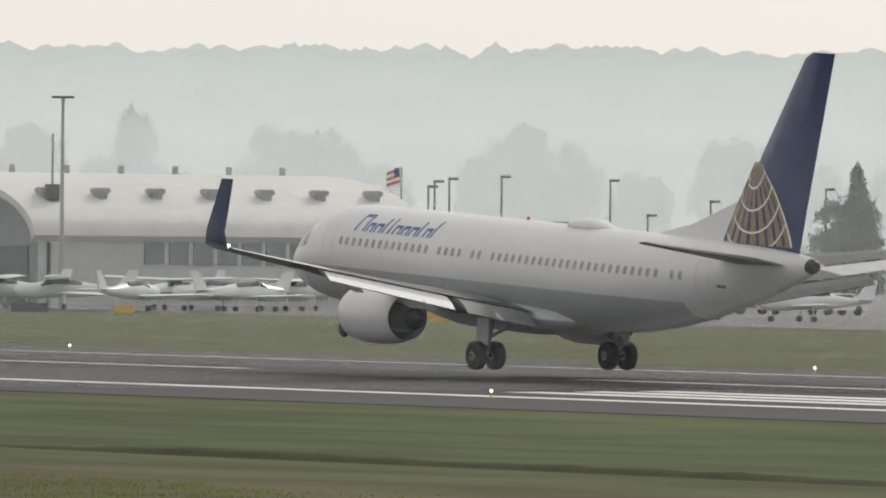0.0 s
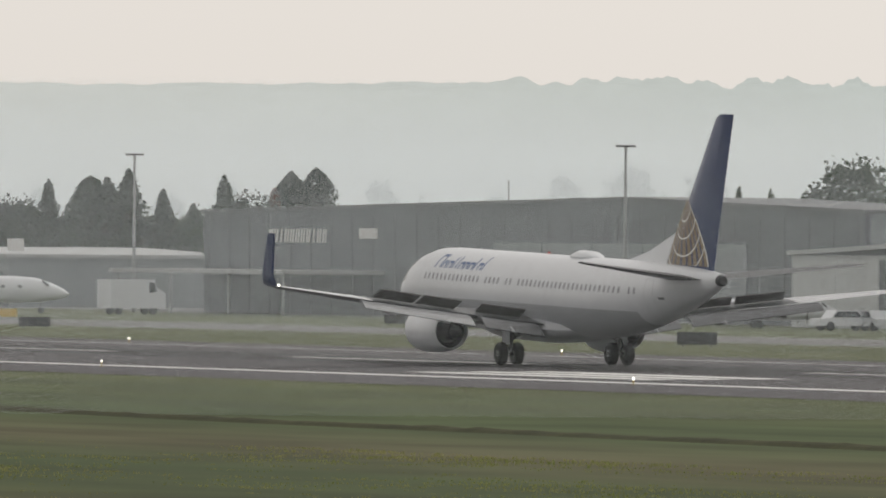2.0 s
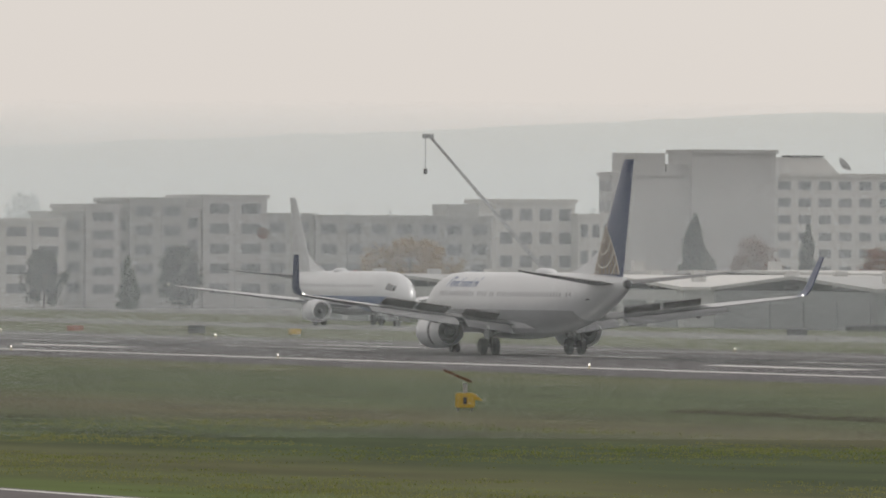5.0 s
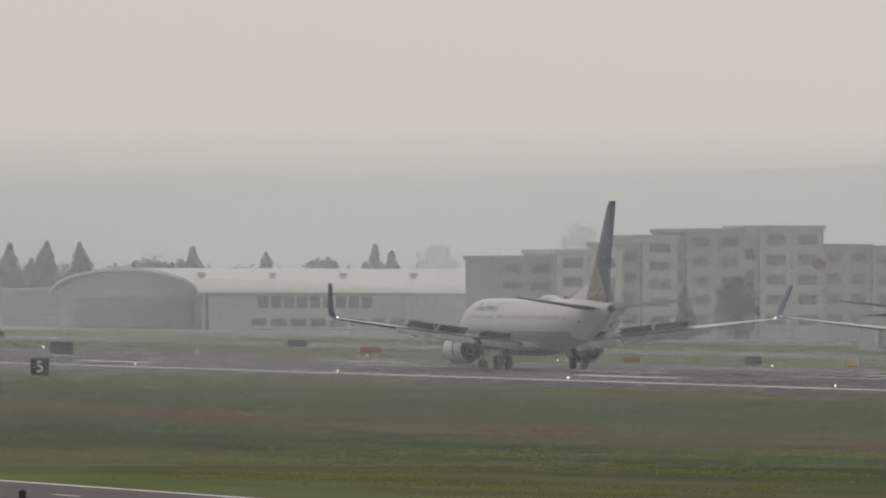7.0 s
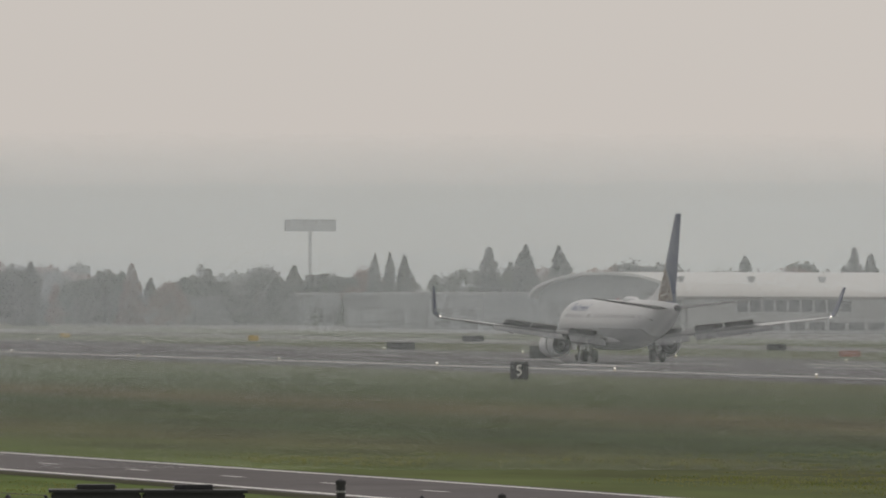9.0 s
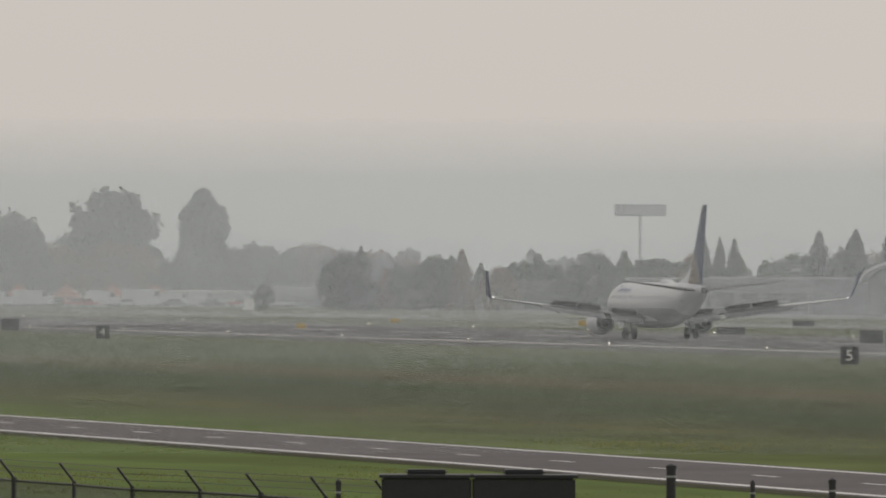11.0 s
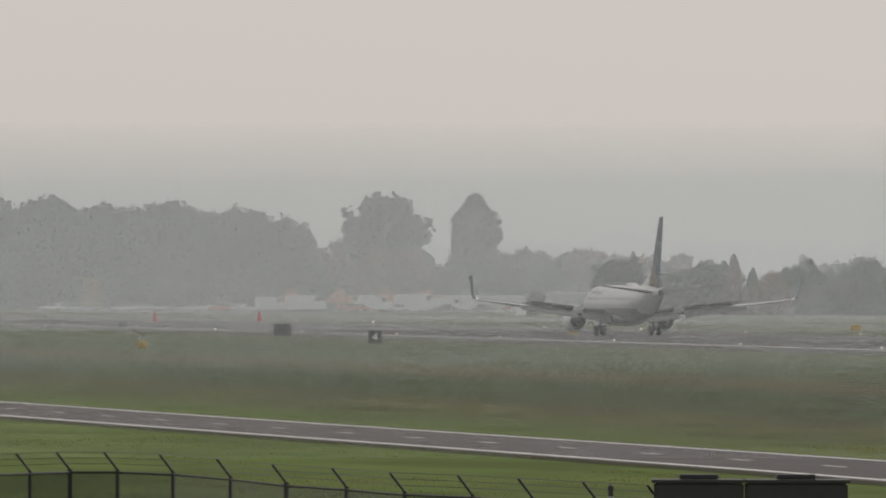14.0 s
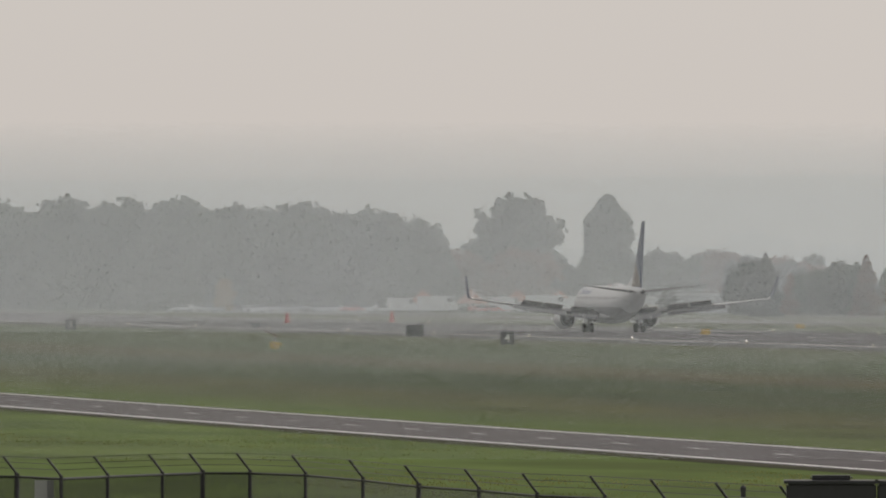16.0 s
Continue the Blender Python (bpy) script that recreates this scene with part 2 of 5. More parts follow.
def box(x0, x1, y0, y1, z0, z1, bm=None, bevel=0.0):
    b = bm or bmesh.new()
    v = [b.verts.new((x, y, z)) for x in (x0, x1) for y in (y0, y1) for z in (z0, z1)]
    for f in ((0, 1, 3, 2), (4, 6, 7, 5), (0, 4, 5, 1), (2, 3, 7, 6), (0, 2, 6, 4), (1, 5, 7, 3)):
        b.faces.new([v[i] for i in f])
    if bevel:
        bmesh.ops.bevel(b, geom=b.edges[:], offset=bevel, segments=2, affect="EDGES")
    return b


def loft(rings, bm=None, caps=True, closed=True):
    b = bm or bmesh.new()
    vs = [[b.verts.new(p) for p in r] for r in rings]
    for a, c in zip(vs, vs[1:]):
        k = len(a)
        for i in range(k if closed else k - 1):
            b.faces.new((a[i], a[(i + 1) % k], c[(i + 1) % k], c[i]))
    if caps and closed:
        b.faces.new(vs[0][::-1])
        b.faces.new(vs[-1])
    return b


def ring(c, u, v, k=16):
    c, u, v = Vector(c), Vector(u), Vector(v)
    return [c + u * math.cos(2 * math.pi * i / k) + v * math.sin(2 * math.pi * i / k) for i in range(k)]


def tube(a, b, r0, r1=None, k=8, bm=None):
    a, b = Vector(a), Vector(b)
    d = (b - a).normalized()
    u = d.orthogonal().normalized()
    v = d.cross(u)
    r1 = r0 if r1 is None else r1
    return loft([ring(a, u * r0, v * r0, k), ring(b, u * r1, v * r1, k)], bm)


def turned(profile, axis="y", k=24, bm=None, closed_ends=True):
    """A body of revolution: (place along the axis, radius)."""
    rr = []
    for s, r in profile:
        r = max(r, 0.004)
        if axis == "y":
            rr.append(ring((0, s, 0), (r, 0, 0), (0, 0, r), k))
        elif axis == "x":
            rr.append(ring((s, 0, 0), (0, r, 0), (0, 0, r), k))
        else:
            rr.append(ring((0, 0, s), (r, 0, 0), (0, r, 0), k))
    return loft(rr, bm, closed_ends)


def prism(poly, d, bm=None):
    """A flat outline (list of points) given thickness by the vector d."""
    d = Vector(d)
    return loft([[Vector(p) - d / 2 for p in poly], [Vector(p) + d / 2 for p in poly]], bm)


def spot(bearing, dist, z=0.0, turn=0.0, scale=1.0):
    b = radians(bearing)
    return pose(dist * math.sin(b), dist * math.cos(b), z, 0, 0, turn) @ Matrix.Scale(scale, 4)


def foil(le, chord, thick, z, x, droop=0.0):
    """A wing section at span x: leading edge at y = le, going back to -y."""
    pts = []
    for s, t in ((0, 0), (0.03, 0.35), (0.12, 0.75), (0.3, 1.0), (0.55, 0.85), (0.8, 0.42), (1, 0.04)):
        pts.append(Vector((x, le - s * chord, z + t * thick * chord * 0.55 - droop * s * chord)))
    for s, t in ((0.8, 0.3), (0.55, 0.7), (0.3, 0.9), (0.12, 0.65), (0.03, 0.3)):
        pts.append(Vector((x, le - s * chord, z - t * thick * chord * 0.45 - droop * s * chord)))
    return pts


# ---- ground, runway, road ----
def sheet(name, x0, x1, y0, y1, z, mat, label, cat, kind="structure"):
    bm = bmesh.new()
    v = [bm.verts.new(p) for p in ((x0, y0, z), (x1, y0, z), (x1, y1, z), (x0, y1, z))]
    bm.faces.new(v)
    ob = part(name, bm, mat)
    return tagged(ob, label, cat, kind=kind)


sheet("ground", -4800, 4800, -4800, 4800, 0, "grass", "flat mown airfield grass, green with dry brown patches", "grass")
X0, XC, X1 = 227.8, 250.3, 272.8     # runway: near edge line, centre, far edge line
CROWN = 0.18                         # the runway stands higher along its middle


def camber(x):
    return CROWN * max(0, 1 - abs(x - XC) / 34)


def cambered(name, xs, y0, y1, z, mat, parent=None):
    bm = bmesh.new()
    cols = [[bm.verts.new((x, y, z + camber(x))) for y in (y0, y1)] for x in xs]
    for a, b in zip(cols, cols[1:]):
        bm.faces.new((a[0], b[0], b[1], a[1]))
    return part(name, bm, mat, parent)


runway = tagged(cambered("runway", (216, XC, 285), -300, 2900, 0.02, "asphalt"), "dark worn asphalt runway with white markings", "runway", kind="structure")
tagged(cambered("rubber_strip", (XC - 6.5, XC, XC + 6.5), 180, 900, 0.026, "rubber_mark"), "black tyre rubber deposit on the runway", "runway", kind="structure")
sheet("apron", 388, 900, 150, 2000, 0.02, "apron", "pale concrete parking apron before the hangars", "apron")
sheet("taxiway", 322, 345, 640, 2600, 0.015, "apron", "grey concrete parallel taxiway in the grass", "taxiway")


def strip(name, x0, x1, y0, y1, parent=runway, z=0.03, mat="line"):
    return cambered(name, (x0, XC, x1) if x0 < XC < x1 else (x0, x1), y0, y1, z, mat, parent)


strip("edge_line", X0 - 0.7, X0 + 0.7, -300, 2900)
strip("edge_line", X1 - 0.4, X1 + 0.4, -300, 2900)
for k in range(45):
    strip("centre_stripe", XC - 0.45, XC + 0.45, 110 + 61 * k, 146.6 + 61 * k)
for y, n in ((341, 3), (493, 3), (653, 1), (803, 1), (955, 1)):
    for side in (-1, 1):
        for i in range(n):
            x = XC + side * (11 + i * 2.9)
            strip("touchdown_bar", x - 0.9, x + 0.9, y, y + 27)

# service road: a gentle bend to the left far off
ROAD = [(89.6, 180), (89.4, 300), (88.9, 400), (88.1, 440), (87.2, 480), (86.3, 525), (85.7, 565), (85.2, 610), (84.6, 680), (82, 800), (76, 1000)]


def ribbon(name, off0, off1, z, mat, parent=None, cut=None):
    bm = bmesh.new()
    n = 60
    ys = np.linspace(180, 1000, n)
    xs = np.interp(ys, [p[1] for p in ROAD], [p[0] for p in ROAD])
    if cut:
        ys = np.linspace(*cut, 4)
        xs = np.interp(ys, [p[1] for p in ROAD], [p[0] for p in ROAD])
    rows = [(bm.verts.new((x + off0, y, z)), bm.verts.new((x + off1, y, z))) for x, y in zip(xs, ys)]
    for a, b in zip(rows, rows[1:]):
        bm.faces.new((a[0], a[1], b[1], b[0]))
    return part(name, bm, mat, parent)


road = tagged(ribbon("road", -5.4, 5.4, 0.02, "road"), "narrow asphalt service road with white edge lines", "road", kind="structure")
tagged(ribbon("road_verge", -6.9, -5.4, 0.012, "soil"), "bare dark soil verge beside the service road", "verge", kind="structure")
ribbon("edge_line", -4.9, -4.35, 0.03, "line", road)
ribbon("edge_line", 4.35, 4.8, 0.03, "line", road)
for k in range(46):
    ribbon("centre_dash", -0.12, 0.12, 0.03, "line", road, (200 + k * 15.0, 203.5 + k * 15.0))


# low earth bank, the shade on its near side painted as dark soil
bank = bmesh.new()
prev = None
for i in range(261):
    y = 200 + i * 1.1
    x = 166.5 + .012 * (y - 250) + 1.4 * noise.noise(Vector((y * .03, 2, 0)))
    h = max(.02, .13 + .16 * noise.noise(Vector((y * .06, 5, 0))) + .08 * noise.noise(Vector((y * .5, 9, 0))))
    cur = [bank.verts.new((x + dx, y, h * q)) for dx, q in ((-.7, -.05), (-.3, .7), (.1, 1), (.9, .6), (1.8, -.05))]
    if prev:
        for k in range(4):
            bank.faces.new((prev[k], prev[k + 1], cur[k + 1], cur[k]))
    prev = cur
tagged(part("earth_bank", bank, "soil"), "low uneven earth bank in the mown grass, shade painted dark", "earth bank", kind="structure")


def grass_tufts(x0, x1, y0, y1, n, tall, mat, seed):
    """Clumps of long blades where the mower missed."""
    r = random.Random(seed)
    vs, fs = [], []
    while len(fs) < n * 4:
        x, y = r.uniform(x0, x1), r.uniform(y0, y1)
        thick = noise.noise(Vector((x * .09, y * .03, seed))) + .5 * noise.noise(Vector((x * .5, y * .15, seed)))
        if thick < r.uniform(-.15, .5) or abs(x - np.interp(y, [p[1] for p in ROAD], [p[0] for p in ROAD])) < 6.2:
            continue
        h = tall * r.uniform(.5, 1.2) * (.7 + max(0, thick))
        for _ in range(4):
            a, lean, w = r.uniform(0, 6.283), r.uniform(.1, .8) * h, r.uniform(.012, .03)
            bx, by = x + r.gauss(0, .12), y + r.gauss(0, .12)
            k = len(vs)
            vs += [(bx - w * math.sin(a), by + w * math.cos(a), 0), (bx + w * math.sin(a), by - w * math.cos(a), 0), (bx + lean * math.cos(a), by + lean * math.sin(a), h)]
            fs.append((k, k + 1, k + 2))
    me = bpy.data.meshes.new("grass_tufts")
    me.from_pydata(vs, [], fs)
    me.materials.append(M[mat])
    tagged(new("grass_tufts", me), "ragged pale green tufts in the mown grass", "grass", kind="stuff")


grass_tufts(97, 150, 205, 470, 15000, .075, "tuft", 3)
grass_tufts(60, 80, 260, 520, 4000, .06, "tuft", 8)


# ---- airliner ----
STATIONS = ((0.0, .05, .05, 2.72), (0.15, .30, .28, 2.74), (0.45, .56, .54, 2.79), (0.9, .85, .84, 2.88), (1.6, 1.17, 1.2, 3.0),
            (2.5, 1.46, 1.53, 3.13), (3.6, 1.69, 1.80, 3.28), (5.0, 1.84, 1.96, 3.38), (6.5, 1.88, 2.0, 3.4), (12, 1.88, 2.0, 3.4), (18, 1.88, 2.0, 3.4),
            (24.0, 1.88, 2.0, 3.4), (26.5, 1.83, 1.92, 3.48), (29, 1.69, 1.74, 3.65), (31.5, 1.44, 1.48, 3.89), (34, 1.08, 1.14, 4.2),
            (36, .72, .78, 4.45), (37.4, .42, .48, 4.62), (38.0, .27, .33, 4.7))
GEAR = 19.6                           # main gear behind the nose


def hull(s):
    a = [np.interp(s, [q[0] for q in STATIONS], [q[i] for q in STATIONS]) for i in (1, 2, 3)]
    return a


def on_hull(s, z, side, out=0.012):
    rx, rz, zc = hull(s)
    h = max(-0.999, min(0.999, (z - zc) / rz))
    return Vector((side * (rx + out) * math.sqrt(1 - h * h), GEAR - s, z))


def hull_patch(outline, side, bm=None, out=0.012):
    """A panel lying on the hull: outline of (station, height)."""
    b = bm or bmesh.new()
    if len(outline) == 4 and abs(outline[2][1] - outline[0][1]) > .3:
        prev = None
        for q in np.linspace(0, 1, 6):
            l = [outline[0][i] * (1 - q) + outline[3][i] * q for i in (0, 1)]
            r = [outline[1][i] * (1 - q) + outline[2][i] * q for i in (0, 1)]
            cur = (b.verts.new(on_hull(*l, side, out)), b.verts.new(on_hull(*r, side, out)))
            if prev:
                b.faces.new((prev[0], prev[1], cur[1], cur[0]))
            prev = cur
        return b
    b.faces.new([b.verts.new(on_hull(s, z, side, out)) for s, z in outline])
    return b


def paint_sky_sheen(ob):
    """The sky's sheen on the outer upper wing, painted in as a pale tone."""
    ob.data.materials.append(M["wingsheen"])
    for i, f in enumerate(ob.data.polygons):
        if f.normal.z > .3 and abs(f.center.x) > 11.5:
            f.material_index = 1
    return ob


def airliner(m, label, winglets=True, landing=True, livery="gold"):
    P = thing("airliner", m, label, "airliner")
    moving = {}
    rings = []
    for s, rx, rz, zc in STATIONS:
        rings.append(ring((0, GEAR - s, zc), (rx, 0, 0), (0, 0, rz), 40))
    fus = smooth(part("fuselage", loft(rings), "white", P, "white glossy fuselage"))
    # grey underside, set a little proud of the hull
    bm = bmesh.new()
    rows = []
    for s in np.linspace(2.2, 31.0, 40):
        rx, rz, zc = hull(s)
        lim = max(-.985, (2.95 - zc) / rz)
        rows.append([bm.verts.new((( rx + .012) * math.cos(a), GEAR - s, zc + (rz + .012) * math.sin(a)))
                     for a in np.linspace(math.asin(lim), -math.pi - math.asin(lim), 24)])
    for a, c in zip(rows, rows[1:]):
        for i in range(23):
            bm.faces.new((a[i], a[i + 1], c[i + 1], c[i]))
    smooth(part("underside", bm, "blue" if livery == "blue" else "belly", P, "blue lower fuselage" if livery == "blue" else "grey painted lower fuselage"))
    fair = [ring((0, GEAR - s, 1.75), (w, 0, 0), (0, 0, h), 20) for s, w, h in
            ((11.2, .4, .1), (12.4, 1.5, .5), (14.5, 2.05, .72), (19, 2.1, .75), (22, 1.7, .6), (24, .5, .15))]
    smooth(part("wing_fairing", loft(fair), "belly", P))
    smooth(part("tail_cone", turned([(0, .30), (.25, .27), (.32, .2)], "y", 16), "darkm", P, "dark exhaust at the tail end",
                m=pose(0, GEAR - 37.95, 4.69, 0, 0, 180)))
    smooth(part("antenna_hump", loft([ring((0, GEAR - s, 5.38), (w, 0, 0), (0, 0, h), 16) for s, w, h in
           ((20.9, .1, .02), (21.2, .5, .2), (21.8, .62, .33), (22.8, .6, .3), (23.5, .35, .12), (23.9, .06, .02))]), "white", P, "white antenna fairing"))
    # windows, doors, cockpit
    for side in (-1, 1):
        k = 0
        s = 6.2
        while s < 31.2:
            if not (13.1 < s < 13.7 or 15.5 < s < 16.0 or 16.9 < s < 17.6 or 29.9 < s < 30.4):
                z = 3.98
                part("cabin_window", hull_patch([(s - .10, z - .16), (s + .10, z - .16), (s + .12, z), (s + .10, z + .16), (s - .10, z + .16), (s - .12, z)], side), "cabin", P)
            s += 0.508
        for s0, w in ((4.7, .86), (32.0, .76)):
            for a, b2, z0, z1 in ((s0, s0 + .03, 2.75, 4.6), (s0 + w, s0 + w + .03, 2.75, 4.6), (s0, s0 + w, 4.57, 4.6), (s0, s0 + w, 2.75, 2.78)):
                part("door_seam", hull_patch([(a, z0), (b2, z0), (b2, z1), (a, z1)], side, out=.016), "greyp", P)
        part("service_hatch", hull_patch([(33.2, 3.62), (33.7, 3.62), (33.7, 3.74), (33.2, 3.74)], side), "window", P)
        for a, b2 in ((1.55, 2.0), (2.03, 2.5), (2.55, 3.0)):
            z0, z1 = 3.45 + (a - 1.5) * .12, 3.95 + (a - 1.5) * .22
            part("cockpit_window", hull_patch([(a, z0), (b2, z0 + .05), (b2 - .05, z1 + .06), (a + .1, z1)], side), "glass", P)
        if livery == "gold":          # title in plain slanted bars
            s = 6.9
            widths = (.72, .5, .55, .34, .26, .55, .5, .55, .34, .5, .26)
            tall = (1, 0, 0, .7, .8, 0, 0, 0, .7, 0, 1)
            seq = zip(widths, tall) if side < 0 else zip(widths[::-1], tall[::-1])
            for w, h in seq:
                z0, z1 = 4.42, 4.78 + .3 * h
                lean = .16 * (z1 - z0) / .5 * (1 if side < 0 else -1)
                bars = ((0, .13),) if w < .4 else ((0, .13), (w - .13, w))
                for a, b2 in bars:
                    part("title_bar", hull_patch([(s + a, z0), (s + b2, z0), (s + b2 + lean, z1), (s + a + lean, z1)], side), "blue", P, "blue lettering bar")
                if w > .4:
                    part("title_bar", hull_patch([(s + .13 + lean * .85, z1 - .12), (s + w - .13 + lean * .85, z1 - .12), (s + w - .13 + lean, z1), (s + .13 + lean, z1)], side), "blue", P, "blue lettering bar")
                s += w + .1
    # wings
    for side in (-1, 1):
        sec = [foil(GEAR - 12.6, 8.6, .13, 1.85, side * 1.0), foil(GEAR - 13.4, 7.6, .125, 2.0, side * 1.9),
               foil(GEAR - 16.3, 4.7, .12, 2.45, side * 5.6), foil(GEAR - 19.5, 3.0, .11, 3.15, side * 11.5), foil(GEAR - 22.35, 1.65, .10, 3.85, side * 17.1)]
        w = paint_sky_sheen(smooth(part("wing", loft(sec), "wing", P, "dark grey swept wing, sky sheen painted on top near the tip"), 30))
        moving.setdefault("wings", []).append((side, w))
        lead = [[p + Vector((0, .03, 0)) if i < 2 or i > 10 else p for i, p in enumerate(foil(le, c, .122, z, side * x)) if i < 3 or i > 10]
                for le, c, z, x in ((GEAR - 16.5, 4.6, 2.49, 5.9), (GEAR - 19.5, 3.0, 3.15, 11.5), (GEAR - 22.2, 1.7, 3.8, 16.8))]
        part("leading_edge", loft(lead), "metal", w, "bright metal slat")
        if winglets:
            pts = [(17.1, 22.4, 24.0, 3.85), (17.5, 22.75, 24.2, 3.98), (17.78, 23.2, 24.45, 4.45), (18.2, 24.85, 25.55, 6.5)]
            rr = []
            for x, a, b2, z in pts:
                t = .05
                rr.append([Vector((side * (x - t), GEAR - a, z)), Vector((side * (x - t), GEAR - b2, z)), Vector((side * (x + t), GEAR - b2, z)), Vector((side * (x + t), GEAR - a, z))])
            smooth(part("winglet", loft(rr), "navy" if livery == "gold" else "white", w, "navy upswept winglet"), 60)
        part("tip_lamp", turned([(-.1, .02), (0, .07), (.1, .02)], "y", 8), "lamp", w, "small white wing tip lamp", m=pose(side * 17.3, GEAR - 24.05, 3.95))
        if landing:
            for xa, xb, name in ((2.2, 5.3, "inboard_flap"), (5.9, 12.4, "outboard_flap")):
                rr = []
                for x in (xa, xb):
                    te = np.interp(x, [1.9, 5.6, 11.5, 17.1], [21.0, 21.0, 22.5, 24.0])
                    z = np.interp(x, [1.9, 5.6, 11.5, 17.1], [2.0, 2.45, 3.15, 3.85]) - .12
                    c = np.interp(x, [2, 5.6, 12.4], [1.15, 1.0, 0.7])
                    rr.append([Vector((side * x, GEAR - te - a * c, z - b2 * c)) for a, b2 in
                               ((-.25, -.04), (-.1, -.1), (.3, -.02), (.62, .14), (.98, .42), (.96, .46), (.55, .22), (.2, .1), (-.2, .04))])
                fl = part(name, loft(rr), "flap", w, "grey lowered landing flap")
            for x, ln_ in ((3.9, 2.6), (7.5, 2.4), (10.6, 2.0)):
                te = np.interp(x, [1.9, 5.6, 11.5, 17.1], [21.0, 21.0, 22.5, 24.0])
                z = np.interp(x, [1.9, 5.6, 11.5, 17.1], [2.0, 2.45, 3.15, 3.85])
                fr = [ring((side * x, GEAR - te + 1.4 - s * ln_, z - .28 - .5 * max(0, s - .45)), (r, 0, 0), (0, 0, r * 1.4), 10) for s, r in ((0, .02), (.15, .13), (.5, .17), (.8, .12), (1.05, .02))]
                smooth(part("flap_track_fairing", loft(fr), "greyp", w))
            # spoilers hinge on the upper skin
            for xa, xb in ((2.6, 5.0), (6.2, 8.6), (8.7, 11.2)):
                te = np.interp((xa + xb) / 2, [1.9, 5.6, 11.5], [21.0, 21.0, 22.5])
                z = np.interp((xa + xb) / 2, [1.9, 5.6, 11.5], [2.0, 2.45, 3.15])
                slope = math.degrees(math.atan2(.7, 5.9)) * side
                yaw = -14 * side if xa > 5.6 else 0
                bm = prism([(-(xb - xa) / 2, 0, 0), ((xb - xa) / 2, 0, 0), ((xb - xa) / 2, -.82, -.03), (-(xb - xa) / 2, -.82, -.03)], (0, 0, .05))
                sp = part("spoiler", bm, "flapin", P, "raised dark spoiler panel")
                base = pose(side * (xa + xb) / 2, GEAR - te + 1.15, z + .20, 0, 0, yaw) @ pose(0, 0, 0, 0, -slope, 0)
                moving.setdefault("spoilers", []).append((sp, base))
        # engine
        e = Vector((side * 4.83, GEAR - 12.9, 1.5))
        eng = smooth(part("engine_cowl", turned([(0, .80), (.06, .90), (.3, 1.0), (1.0, 1.07), (2.0, 1.06), (2.5, 1.03), (2.52, .98), (2.5, .9), (.8, .78), (.1, .77)], "y", 32, closed_ends=False),
                          "white", P, "white engine cowl", m=Matrix.Translation(e) @ pose(0, 0, 0, 0, 0, 180)))
        eng.scale = (1.06, 1.0, 1.06)
        part("intake_lip", turned([(.05, .76), (-.03, .82), (-.03, .87), (.08, .92), (.1, .8)], "y", 32, closed_ends=False), "metal", eng, "bright intake lip")
        smooth(part("fan", turned([(.75, .78), (.8, .78), (.8, .3), (.5, .05)], "y", 24), "darkm", eng, "dark fan and spinner"))
        sl = smooth(part("reverser_sleeve", turned([(2.5, 1.03), (3.1, .97), (3.75, .84), (3.76, .82), (3.0, .86), (2.52, .9)], "y", 32, closed_ends=False), "white", eng, "white sliding reverser sleeve"))
        moving.setdefault("sleeves", []).append(sl)
        smooth(part("reverser_cascade", turned([(2.4, .97), (3.2, .93), (3.2, .5), (2.4, .5)], "y", 32), "darkm", eng, "dark reverser cascade"))
        smooth(part("core_nozzle", turned([(2.6, .6), (3.6, .55), (4.3, .42), (4.3, .36), (4.2, .3), (4.95, .04)], "y", 24), "darkm", eng, "dark metal core nozzle"))
        py = [(0, GEAR - 14.1, 2.55), (0, GEAR - 16.2, 2.55), (0, GEAR - 19.4, 2.15), (0, GEAR - 19.0, 1.95), (0, GEAR - 16.6, 1.9), (0, GEAR - 14.5, 2.4)]
        part("pylon", prism([(side * 4.83, p[1], p[2]) for p in py], (.34, 0, 0)), "greyp", P)
        # tail planes
        sec = [foil(GEAR - 32.9, 4.0, .09, 4.68, side * .5), foil(GEAR - 37.5, 1.35, .09, 5.5, side * 7.35)]
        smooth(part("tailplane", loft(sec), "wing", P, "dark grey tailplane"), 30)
        # main gear
        g = part("main_gear", tube((side * 3.0, 0, .56), (side * 2.7, .1, 2.2), .11, .14), "rim", P, "main landing gear leg")
        moving.setdefault("gear", []).append(g)
        part("drag_brace", tube((side * 3.0, 0, 1.2), (side * 1.2, .2, 2.0), .07), "rim", g)
        part("torque_link", prism([(side * 3.0, -.1, .7), (side * 3.0, -.42, 1.0), (side * 3.0, -.1, 1.35)], (.08, 0, 0)), "rim", g)
        part("gear_door", box(side * 3.2 - .02, side * 3.2 + .02, -.45, .4, 1.0, 2.0), "white", g)
        part("axle", tube((side * 3.0 - .5, 0, .56), (side * 3.0 + .5, 0, .56), .07), "darkm", g)
        for dx in (-.43, .43):
            wh = smooth(part("tyre", turned([(-.2, .3), (-.21, .46), (-.15, .54), (0, .565), (.15, .54), (.21, .46), (.2, .3)], "x", 28), "tyre", g, m=pose(side * 3.0 + dx, 0, .565)))
            part("hub", turned([(-.17, .29), (-.22, .1), (.22, .1), (.17, .29)], "x", 16), "rim", wh)
    g = part("nose_gear", tube((0, GEAR - 4.0, .36), (0, GEAR - 3.9, 1.8), .08, .1), "rim", P, "nose landing gear leg")
